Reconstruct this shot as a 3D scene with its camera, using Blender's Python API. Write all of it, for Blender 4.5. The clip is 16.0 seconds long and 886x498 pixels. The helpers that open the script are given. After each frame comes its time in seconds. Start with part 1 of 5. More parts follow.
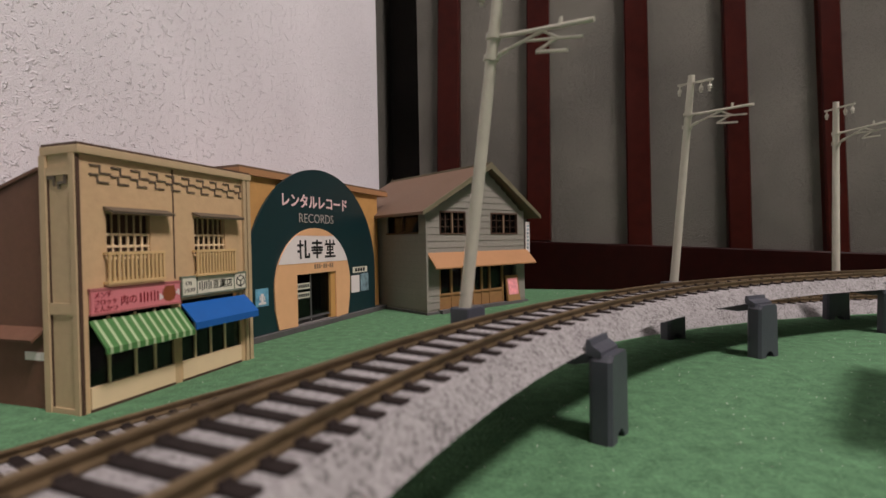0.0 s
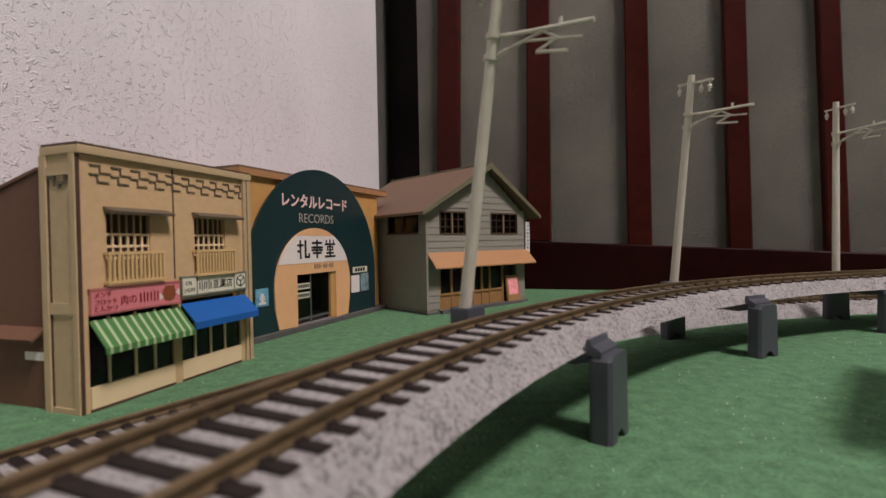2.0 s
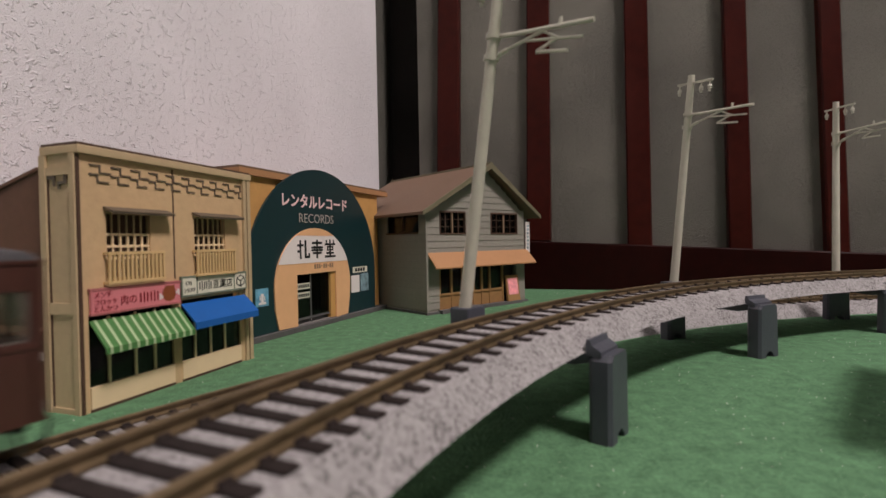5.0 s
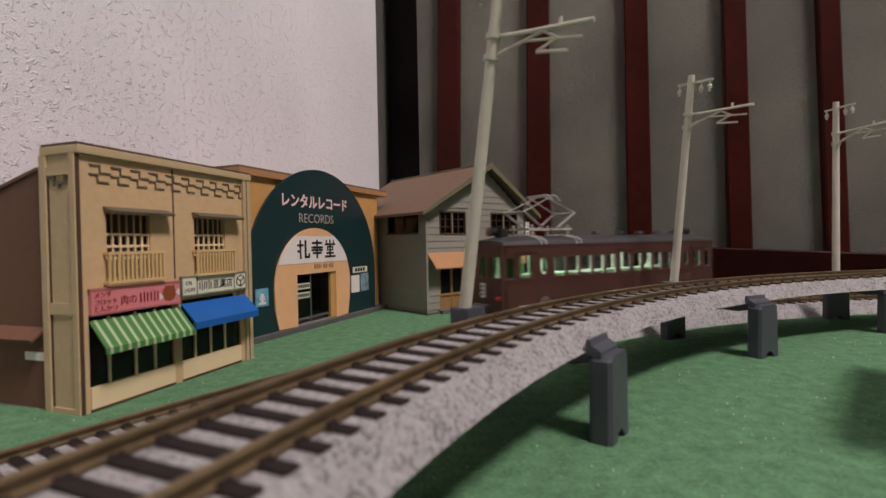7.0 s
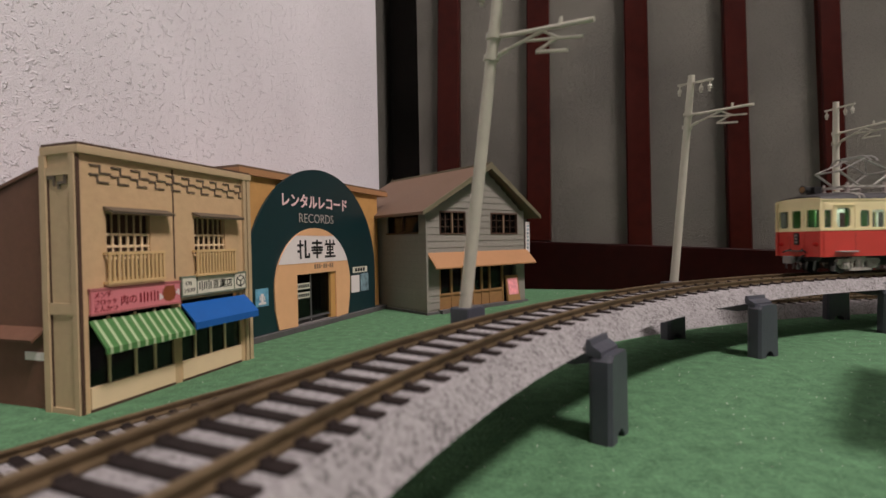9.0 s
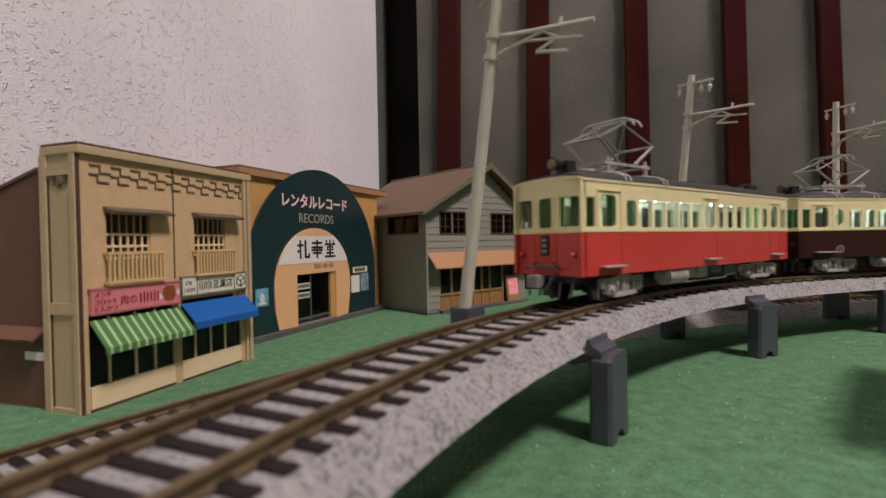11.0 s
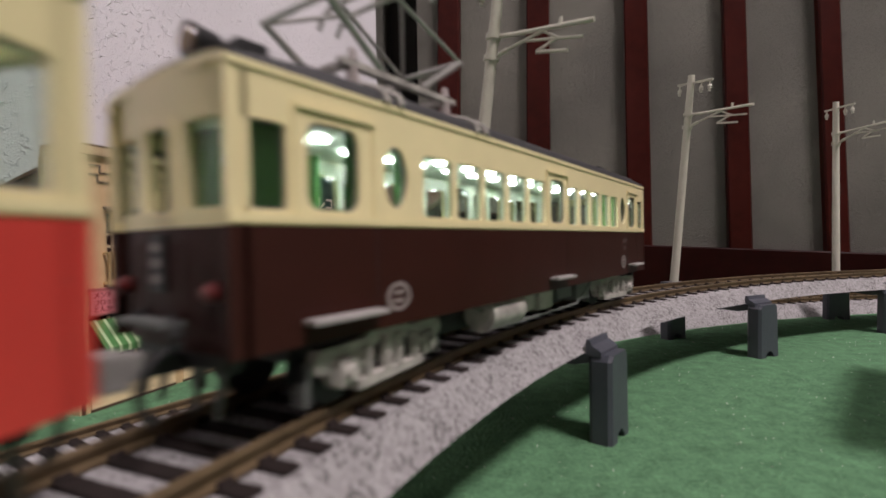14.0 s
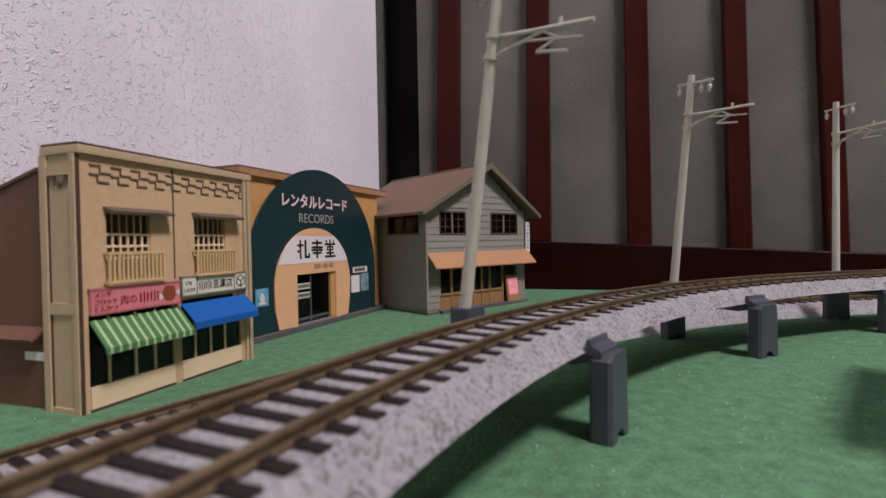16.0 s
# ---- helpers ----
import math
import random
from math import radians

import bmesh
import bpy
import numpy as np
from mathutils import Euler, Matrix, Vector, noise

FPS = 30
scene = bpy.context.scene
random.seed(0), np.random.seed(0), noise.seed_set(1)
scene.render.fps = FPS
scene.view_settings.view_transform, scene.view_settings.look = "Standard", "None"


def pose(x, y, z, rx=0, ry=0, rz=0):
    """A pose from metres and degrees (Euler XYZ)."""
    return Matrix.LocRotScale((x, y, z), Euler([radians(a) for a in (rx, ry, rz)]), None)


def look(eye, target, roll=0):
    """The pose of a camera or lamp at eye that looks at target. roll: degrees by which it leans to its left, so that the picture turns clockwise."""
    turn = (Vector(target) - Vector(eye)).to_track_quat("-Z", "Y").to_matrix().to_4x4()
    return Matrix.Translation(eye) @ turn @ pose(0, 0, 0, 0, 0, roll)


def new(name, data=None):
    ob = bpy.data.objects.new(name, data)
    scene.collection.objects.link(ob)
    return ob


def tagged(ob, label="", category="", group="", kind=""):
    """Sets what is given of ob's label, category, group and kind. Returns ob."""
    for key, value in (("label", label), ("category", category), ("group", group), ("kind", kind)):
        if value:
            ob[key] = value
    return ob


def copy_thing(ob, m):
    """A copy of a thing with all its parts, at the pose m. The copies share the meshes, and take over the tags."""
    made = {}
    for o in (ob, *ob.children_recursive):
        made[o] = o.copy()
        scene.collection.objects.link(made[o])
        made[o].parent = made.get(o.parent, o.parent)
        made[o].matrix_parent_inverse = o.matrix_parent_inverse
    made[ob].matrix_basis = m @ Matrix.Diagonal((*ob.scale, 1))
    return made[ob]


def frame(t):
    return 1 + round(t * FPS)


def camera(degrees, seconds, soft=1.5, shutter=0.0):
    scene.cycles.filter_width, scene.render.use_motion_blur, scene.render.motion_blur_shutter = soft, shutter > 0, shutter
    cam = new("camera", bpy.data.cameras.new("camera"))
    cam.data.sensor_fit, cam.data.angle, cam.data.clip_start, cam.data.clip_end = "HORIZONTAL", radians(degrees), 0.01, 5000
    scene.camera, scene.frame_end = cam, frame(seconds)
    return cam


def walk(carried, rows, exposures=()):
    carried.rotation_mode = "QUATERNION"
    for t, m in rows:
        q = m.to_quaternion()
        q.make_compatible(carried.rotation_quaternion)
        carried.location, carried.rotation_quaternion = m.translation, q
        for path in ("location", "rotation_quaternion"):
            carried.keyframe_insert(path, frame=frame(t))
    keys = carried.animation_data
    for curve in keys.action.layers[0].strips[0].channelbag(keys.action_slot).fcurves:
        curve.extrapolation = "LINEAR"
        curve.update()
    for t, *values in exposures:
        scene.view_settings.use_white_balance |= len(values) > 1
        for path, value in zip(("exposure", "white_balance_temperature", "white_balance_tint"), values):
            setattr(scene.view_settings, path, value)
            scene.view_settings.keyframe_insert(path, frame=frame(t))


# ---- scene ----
import math as _m
MM = 0.001
EYE = 31.5            # camera height over the green board, mm


def mm(x, y, z, rz=0.0, rx=0.0, ry=0.0):
    return pose(x * MM, y * MM, z * MM, rx, ry, rz)


# ---------------------------------------------------------------- camera
cam = camera(85.38, 16.0, soft=1.5, shutter=0.5)
eye_pose = look((0, 0, EYE * MM), (0, MM * 1000 * _m.cos(0.0142), EYE * MM - MM * 1000 * _m.sin(0.0142)), roll=-1.066)
# the near rails and the passing cars lie in front of the sharp range
cam.data.dof.use_dof = True
cam.data.dof.focus_distance = 0.22
cam.data.dof.aperture_fstop = 34.0
walk(cam, [(0.0, eye_pose), (16.0, eye_pose)], exposures=[(0.0, 0.0, 6500, 10), (12.5, 0.0, 6500, 10), (13.5, 0.02, 6300, 12), (15, 0.2, 6250, 13), (16.0, 0.12, 5950, 16)])

# ---------------------------------------------------------------- light
world = bpy.data.worlds.new("room_world")
scene.world = world
world.use_nodes = True
world.node_tree.nodes["Background"].inputs[0].default_value = (0.02, 0.02, 0.022, 1)
world.node_tree.nodes["Background"].inputs[1].default_value = 1.0


def area_lamp(name, eye, target, size, power, colour):
    data = bpy.data.lights.new(name, "AREA")
    data.shape, data.size, data.energy, data.color = "DISK", size, power, colour
    ob = new(name, data)
    ob.matrix_world = look(eye, target)
    return ob


area_lamp("ceiling_lamp_light", (0.55, -0.40, 1.36), (0.0, 0.12, 0.0), 0.42, 41.0, (1.0, 0.875, 0.85))


# ---------------------------------------------------------------- materials
def material(name, colour, rough=0.6, metal=0.0, spread=0.12, scale=300.0, coarse=25.0, bump=0.0, bump_scale=600.0,
             emit=0.0, spec=0.5, coat=0.0, each=0.0, kind="noise"):
    """Procedural surface: colour varied at two scales, roughness varied, fine relief."""
    m = bpy.data.materials.new(name)
    m.use_nodes = True
    nt = m.node_tree
    b = nt.nodes["Principled BSDF"]
    b.inputs["Metallic"].default_value = metal
    b.inputs["Specular IOR Level"].default_value = spec
    b.inputs["Coat Weight"].default_value = coat
    tc = nt.nodes.new("ShaderNodeTexCoord")

    def tex(s, detail):
        n = nt.nodes.new("ShaderNodeTexNoise")
        n.inputs["Scale"].default_value, n.inputs["Detail"].default_value = s, detail
        nt.links.new(tc.outputs["Object"], n.inputs["Vector"])
        return n

    fine, broad = tex(scale, 3.0), tex(coarse, 2.0)
    mix = nt.nodes.new("ShaderNodeMath")
    mix.operation = "ADD"
    nt.links.new(fine.outputs["Fac"], mix.inputs[0])
    nt.links.new(broad.outputs["Fac"], mix.inputs[1])
    last = mix.outputs[0]
    if each:
        info = nt.nodes.new("ShaderNodeObjectInfo")
        mul = nt.nodes.new("ShaderNodeMath")
        mul.operation = "MULTIPLY_ADD"
        mul.inputs[1].default_value = each
        nt.links.new(info.outputs["Random"], mul.inputs[0])
        nt.links.new(last, mul.inputs[2])
        last = mul.outputs[0]
    ramp = nt.nodes.new("ShaderNodeMapRange")
    ramp.inputs["From Min"].default_value, ramp.inputs["From Max"].default_value = 0.6, 1.4 + each
    ramp.inputs["To Min"].default_value, ramp.inputs["To Max"].default_value = 1 - spread, 1 + spread
    nt.links.new(last, ramp.inputs["Value"])
    vec = nt.nodes.new("ShaderNodeVectorMath")
    vec.operation = "SCALE"
    vec.inputs[0].default_value = colour
    nt.links.new(ramp.outputs[0], vec.inputs["Scale"])
    nt.links.new(vec.outputs[0], b.inputs["Base Color"])
    rr = nt.nodes.new("ShaderNodeMapRange")
    rr.inputs["From Min"].default_value, rr.inputs["From Max"].default_value = 0.3, 0.7
    rr.inputs["To Min"].default_value, rr.inputs["To Max"].default_value = max(0.02, rough - 0.08), min(1, rough + 0.08)
    nt.links.new(broad.outputs["Fac"], rr.inputs["Value"])
    nt.links.new(rr.outputs[0], b.inputs["Roughness"])
    if bump:
        bn = nt.nodes.new("ShaderNodeBump")
        bn.inputs["Strength"].default_value = 1.0
        bn.inputs["Distance"].default_value = bump * MM
        h = tex(bump_scale, 4.0)
        nt.links.new(h.outputs["Fac"], bn.inputs["Height"])
        nt.links.new(bn.outputs[0], b.inputs["Normal"])
    if emit:
        b.inputs["Emission Color"].default_value = (*colour, 1)
        b.inputs["Emission Strength"].default_value = emit
    return m


def speckled(name, dark, mid, light, size, bump):
    """Grains of three tones, each grain one tone, with rounded relief."""
    m = bpy.data.materials.new(name)
    m.use_nodes = True
    nt = m.node_tree
    b = nt.nodes["Principled BSDF"]
    b.inputs["Roughness"].default_value = 0.85
    tc = nt.nodes.new("ShaderNodeTexCoord")
    v = nt.nodes.new("ShaderNodeTexVoronoi")
    v.inputs["Scale"].default_value = size
    nt.links.new(tc.outputs["Object"], v.inputs["Vector"])
    sep = nt.nodes.new("ShaderNodeSeparateColor")
    nt.links.new(v.outputs["Color"], sep.inputs[0])
    n = nt.nodes.new("ShaderNodeTexNoise")
    n.inputs["Scale"].default_value = 220.0
    nt.links.new(tc.outputs["Object"], n.inputs["Vector"])
    add = nt.nodes.new("ShaderNodeMath")
    add.operation = "MULTIPLY_ADD"
    add.inputs[1].default_value = 0.8
    nt.links.new(n.outputs["Fac"], add.inputs[0])
    nt.links.new(sep.outputs[0], add.inputs[2])
    r = nt.nodes.new("ShaderNodeValToRGB")
    e = r.color_ramp.elements
    e[0].position, e[0].color = 0.27, (*dark, 1)
    e[1].position, e[1].color = 1.0, (*light, 1)
    k = e.new(0.44)
    k.color = (*mid, 1)
    mr = nt.nodes.new("ShaderNodeMath")
    mr.operation = "MULTIPLY"
    mr.inputs[1].default_value = 0.66
    nt.links.new(add.outputs[0], mr.inputs[0])
    nt.links.new(mr.outputs[0], r.inputs[0])
    nt.links.new(r.outputs[0], b.inputs["Base Color"])
    bn = nt.nodes.new("ShaderNodeBump")
    bn.inputs["Distance"].default_value = bump * MM
    h = nt.nodes.new("ShaderNodeTexNoise")
    h.inputs["Scale"].default_value, h.inputs["Detail"].default_value = size * 0.8, 3.0
    nt.links.new(tc.outputs["Object"], h.inputs["Vector"])
    nt.links.new(h.outputs["Fac"], bn.inputs["Height"])
    nt.links.new(bn.outputs[0], b.inputs["Normal"])
    return m


def stucco(name, colour, size, bump, spread, sparse=0.50, grain=1.5):
    """Embossed wallpaper: soft blotches and fine grain."""
    m = bpy.data.materials.new(name)
    m.use_nodes = True
    nt = m.node_tree
    b = nt.nodes["Principled BSDF"]
    b.inputs["Roughness"].default_value = 0.75
    tc = nt.nodes.new("ShaderNodeTexCoord")
    a = nt.nodes.new("ShaderNodeTexNoise")
    a.inputs["Scale"].default_value, a.inputs["Detail"].default_value, a.inputs["Roughness"].default_value = size, 3.0, 0.6
    a.inputs["Distortion"].default_value = 0.2
    nt.links.new(tc.outputs["Object"], a.inputs["Vector"])
    c = nt.nodes.new("ShaderNodeMapRange")
    c.inputs["From Min"].default_value, c.inputs["From Max"].default_value = sparse, 0.72
    c.interpolation_type = "SMOOTHSTEP"
    nt.links.new(a.outputs["Fac"], c.inputs["Value"])
    g = nt.nodes.new("ShaderNodeTexNoise")
    g.inputs["Scale"].default_value, g.inputs["Detail"].default_value = size * 4, 3.0
    nt.links.new(tc.outputs["Object"], g.inputs["Vector"])
    s = nt.nodes.new("ShaderNodeMath")
    s.operation = "MULTIPLY_ADD"
    s.inputs[1].default_value = grain
    nt.links.new(g.outputs["Fac"], s.inputs[0])
    nt.links.new(c.outputs[0], s.inputs[2])
    bn = nt.nodes.new("ShaderNodeBump")
    bn.inputs["Distance"].default_value = bump * MM
    nt.links.new(s.outputs[0], bn.inputs["Height"])
    nt.links.new(bn.outputs[0], b.inputs["Normal"])
    big = nt.nodes.new("ShaderNodeTexNoise")
    big.inputs["Scale"].default_value, big.inputs["Detail"].default_value = 14.0, 3.0
    nt.links.new(tc.outputs["Object"], big.inputs["Vector"])
    mr = nt.nodes.new("ShaderNodeMapRange")
    mr.inputs["From Min"].default_value, mr.inputs["From Max"].default_value = 0.3, 0.7
    mr.inputs["To Min"].default_value, mr.inputs["To Max"].default_value = 1 - spread, 1 + spread
    nt.links.new(big.outputs["Fac"], mr.inputs["Value"])
    sc = nt.nodes.new("ShaderNodeVectorMath")
    sc.operation = "SCALE"
    sc.inputs[0].default_value = colour
    nt.links.new(mr.outputs[0], sc.inputs["Scale"])
    nt.links.new(sc.outputs[0], b.inputs["Base Color"])
    return m


def glass(name, tint=(0.9, 0.95, 0.92)):
    m = bpy.data.materials.new(name)
    m.use_nodes = True
    nt = m.node_tree
    out = nt.nodes["Material Output"]
    nt.nodes.remove(nt.nodes["Principled BSDF"])
    t = nt.nodes.new("ShaderNodeBsdfTransparent")
    t.inputs[0].default_value = (*tint, 1)
    gl = nt.nodes.new("ShaderNodeBsdfGlossy")
    gl.inputs["Roughness"].default_value = 0.03
    lw = nt.nodes.new("ShaderNodeLayerWeight")
    lw.inputs["Blend"].default_value = 0.5
    pw = nt.nodes.new("ShaderNodeMath")
    pw.operation = "POWER"
    pw.inputs[1].default_value = 5.0
    fr = nt.nodes.new("ShaderNodeMath")
    fr.operation = "MULTIPLY_ADD"
    fr.inputs[1].default_value, fr.inputs[2].default_value = 0.8, 0.035
    nt.links.new(lw.outputs["Facing"], pw.inputs[0])
    nt.links.new(pw.outputs[0], fr.inputs[0])
    mx = nt.nodes.new("ShaderNodeMixShader")
    nt.links.new(fr.outputs[0], mx.inputs[0])
    nt.links.new(t.outputs[0], mx.inputs[1])
    nt.links.new(gl.outputs[0], mx.inputs[2])
    nt.links.new(mx.outputs[0], out.inputs[0])
    return m


M = dict(
    felt=material("green_felt", (0.092, 0.198, 0.104), 0.95, spread=0.42, scale=1500, coarse=330, bump=0.5, bump_scale=1500, spec=0.15),
    white_wall=stucco("white_wallpaper", (0.715, 0.69, 0.725), 600, 0.28, 0.07, 0.54, 0.9),
    grey_wall=stucco("grey_wallpaper", (0.165, 0.156, 0.130), 850, 1.2, 0.3),
    dark_wood=material("dark_red_wood", (0.036, 0.0058, 0.0040), 0.36, spread=0.35, scale=160, coarse=18, bump=0.05, bump_scale=200, spec=0.1),
    rail_yellow=material("yellow_wood_rail", (0.60, 0.42, 0.20), 0.6, spread=0.1, scale=400),
    # copy of the bar wood, darkened to hold the ledge's shading
    ledge_wood_shaded=material("shaded_dark_red_wood", (0.013, 0.0018, 0.0014), 0.36, spread=0.35, scale=160, coarse=18, bump=0.05, bump_scale=200, spec=0.1),
    post_wood=material("black_brown_wood", (0.012, 0.007, 0.006), 0.5, spread=0.3, scale=160),
    plain_wall=material("plain_room_wall", (0.55, 0.52, 0.5), 0.8, spread=0.06),
    ceiling=material("ceiling_paint", (0.75, 0.74, 0.72), 0.9, spread=0.04),
    room_floor=material("room_floor_wood", (0.2, 0.13, 0.08), 0.5, spread=0.2),
    ballast=speckled("grey_ballast", (0.105, 0.10, 0.10), (0.235, 0.225, 0.228), (0.36, 0.346, 0.35), 2700, 0.32),
    rail=material("bronze_rail", (0.14, 0.10, 0.055), 0.48, metal=0.5, spread=0.35, scale=500, coarse=120),
    sleeper=material("dark_sleeper", (0.017, 0.012, 0.011), 0.85, spread=0.3, scale=700, each=0.5, bump=0.08, bump_scale=900, spec=0.2),
    pier=material("slate_plastic", (0.058, 0.062, 0.078), 0.37, spread=0.12, scale=900, coarse=80, bump=0.03, bump_scale=1200),
    lint=material("pale_lint", (0.6, 0.62, 0.55), 0.8, spread=0.1),
    pole=material("pale_concrete_plastic", (0.50, 0.48, 0.40), 0.5, spread=0.08, scale=400, bump=0.03),
    cream_shop=material("tan_card", (0.54, 0.375, 0.205), 0.75, spread=0.1, scale=500, coarse=30, bump=0.06, bump_scale=900),
    cream_trim=material("pale_tan_card", (0.45, 0.34, 0.20), 0.7, spread=0.08, scale=500, bump=0.04, bump_scale=900),
    pale_panel=material("pale_cream_panel", (0.72, 0.56, 0.35), 0.6, spread=0.05, scale=300),
    brown_side=material("brown_card", (0.125, 0.056, 0.031), 0.8, spread=0.12, scale=500, coarse=30, bump=0.06, bump_scale=900),
    brown_edge=material("dark_brown_edge", (0.065, 0.033, 0.019), 0.8, spread=0.2),
    # near-black colour that stands in for the shade inside buildings
    inside_shade=material("painted_inside_shade", (0.012, 0.011, 0.011), 0.7, spread=0.2),
    hood=material("window_hood", (0.10, 0.075, 0.05), 0.6, spread=0.2, scale=400),
    teal=material("teal_board", (0.008, 0.029, 0.033), 0.38, spread=0.1, scale=300, coarse=20),
    peach=material("peach_board", (0.72, 0.41, 0.21), 0.55, spread=0.05),
    white_sign=material("white_print", (0.72, 0.66, 0.64), 0.5, spread=0.04),
    pink_print=material("pale_pink_print", (0.76, 0.52, 0.52), 0.5, spread=0.04),
    dim_print=material("dull_grey_print", (0.42, 0.36, 0.33), 0.5, spread=0.04),
    orange_wall=material("orange_tan_wall", (0.50, 0.27, 0.085), 0.7, spread=0.1, scale=400, bump=0.05, bump_scale=700),
    stone=material("grey_plinth", (0.09, 0.085, 0.085), 0.7, spread=0.2, scale=500),
    ink=material("black_print", (0.012, 0.012, 0.013), 0.5, spread=0.1),
    red_ink=material("dark_red_print", (0.22, 0.01, 0.02), 0.5, spread=0.1),
    pink_sign=material("pink_sign_board", (0.62, 0.20, 0.22), 0.5, spread=0.06),
    cream_sign=material("cream_sign_board", (0.66, 0.64, 0.52), 0.5, spread=0.06),
    sign_edge=material("grey_green_sign_edge", (0.16, 0.19, 0.14), 0.5, spread=0.1),
    pink_edge=material("rose_sign_edge", (0.40, 0.13, 0.13), 0.5, spread=0.1),
    awn_green=material("green_awning_plastic", (0.055, 0.17, 0.045), 0.5, spread=0.1),
    awn_white=material("pale_green_awning_stripe", (0.36, 0.47, 0.27), 0.5, spread=0.1),
    awn_blue=material("blue_awning_plastic", (0.012, 0.10, 0.36), 0.4, spread=0.08, scale=200),
    meat=material("brown_print", (0.22, 0.06, 0.02), 0.5, spread=0.2),
    poster=material("blue_poster", (0.12, 0.30, 0.42), 0.4, spread=0.6, scale=420, coarse=160),
    poster_pink=material("pink_notice", (0.78, 0.30, 0.33), 0.5, spread=0.35, scale=700, coarse=300),
    poster_grey=material("grey_poster", (0.20, 0.30, 0.34), 0.4, spread=0.7, scale=500, coarse=260),
    clapboard=material("grey_clapboard", (0.235, 0.222, 0.19), 0.7, spread=0.1, scale=500, coarse=40, each=0.2, bump=0.04, bump_scale=700),
    roof=material("brown_roof_card", (0.14, 0.086, 0.056), 0.75, spread=0.08, scale=400, coarse=25, bump=0.04, bump_scale=700),
    roof_edge=material("olive_roof_edge", (0.14, 0.125, 0.075), 0.6, spread=0.1),
    tan_awning=material("tan_awning_card", (0.37, 0.19, 0.085), 0.65, spread=0.07, scale=300),
    wood_door=material("brown_wooden_door", (0.27, 0.145, 0.055), 0.6, spread=0.15, scale=300),
    pale_floor=material("grey_doorway_floor", (0.20, 0.19, 0.18), 0.6, spread=0.15),
    bar_wood=material("pale_window_bar", (0.26, 0.17, 0.11), 0.6, spread=0.1),
    clear=glass("clear_window"),
    smoke=glass("smoky_window", (0.35, 0.36, 0.36)),
)


# ---------------------------------------------------------------- mesh helpers (all in millimetres)
def part(name, bm, mat, parent=None, label="", smooth=False, kind=""):
    for v in bm.verts:
        v.co *= MM
    bmesh.ops.recalc_face_normals(bm, faces=bm.faces)
    me = bpy.data.meshes.new(name)
    bm.to_mesh(me)
    bm.free()
    if smooth:
        me.shade_smooth()
        me.set_sharp_from_angle(angle=radians(40))
    for one in mat if isinstance(mat, (list, tuple)) else (mat,):
        me.materials.append(one)
    ob = new(name, me)
    ob.parent = parent
    return tagged(ob, label=label, kind=kind)


def thing(name, m, label, category, group="", kind=""):
    ob = new(name)
    ob.empty_display_size = 0.01
    ob.matrix_world = m
    return tagged(ob, label, category, group, kind)


def box(bm, x0, x1, y0, y1, z0, z1, bevel=0.0):
    vs = [bm.verts.new((x, y, z)) for z in (z0, z1) for y in (y0, y1) for x in (x0, x1)]
    fs = [bm.faces.new([vs[i] for i in f]) for f in ((0, 2, 3, 1), (4, 5, 7, 6), (0, 1, 5, 4), (2, 6, 7, 3), (0, 4, 6, 2), (1, 3, 7, 5))]
    if bevel:
        es = list({e for f in fs for e in f.edges})
        bmesh.ops.bevel(bm, geom=es, offset=bevel, segments=2, affect="EDGES", profile=0.6)
    return bm


def welded(bm):
    bmesh.ops.remove_doubles(bm, verts=bm.verts, dist=0.002)
    return bm


def tube(bm, pts, r, n=6):
    """One bent round bar through the points."""
    pts = [Vector(p) for p in pts]
    rings = []
    for i, p in enumerate(pts):
        d = (pts[min(i + 1, len(pts) - 1)] - pts[max(i - 1, 0)]).normalized()
        s = d.cross(Vector((0.83, 0.31, 0.46))).normalized()
        t = d.cross(s)
        rings.append([bm.verts.new(p + (s * _m.cos(k * 2 * _m.pi / n) + t * _m.sin(k * 2 * _m.pi / n)) * r) for k in range(n)])
    for a, b in zip(rings, rings[1:]):
        for k in range(n):
            bm.faces.new((a[k], b[k], b[(k + 1) % n], a[(k + 1) % n]))
    bm.faces.new(rings[0]), bm.faces.new(rings[-1][::-1])
    return bm


def boxed(*a, bevel=0.0):
    return box(bmesh.new(), *a, bevel=bevel)


def prism(bm, pts, lo, hi, axis="y"):
    """A polygon in the plane across axis, pushed out from lo to hi."""
    def at(p, d):
        return {"y": (p[0], d, p[1]), "x": (d, p[0], p[1]), "z": (p[0], p[1], d)}[axis]
    a = [bm.verts.new(at(p, lo)) for p in pts]
    b = [bm.verts.new(at(p, hi)) for p in pts]
    bm.faces.new(a), bm.faces.new(b[::-1])
    for i in range(len(pts)):
        j = (i + 1) % len(pts)
        bm.faces.new((a[i], b[i], b[j], a[j]))
    return bm


def rod(bm, p, q, r0, r1=None, n=8):
    p, q = Vector(p), Vector(q)
    r1 = r0 if r1 is None else r1
    d = (q - p).normalized()
    s = d.cross(Vector((0.31, 0.2, 0.93))).normalized()
    t = d.cross(s)
    a, b = ([bm.verts.new(c + (s * _m.cos(k * 2 * _m.pi / n) + t * _m.sin(k * 2 * _m.pi / n)) * r) for k in range(n)] for c, r in ((p, r0), (q, r1)))
    bm.faces.new(a), bm.faces.new(b[::-1])
    for i in range(n):
        bm.faces.new((a[i], b[i], b[(i + 1) % n], a[(i + 1) % n]))
    return bm


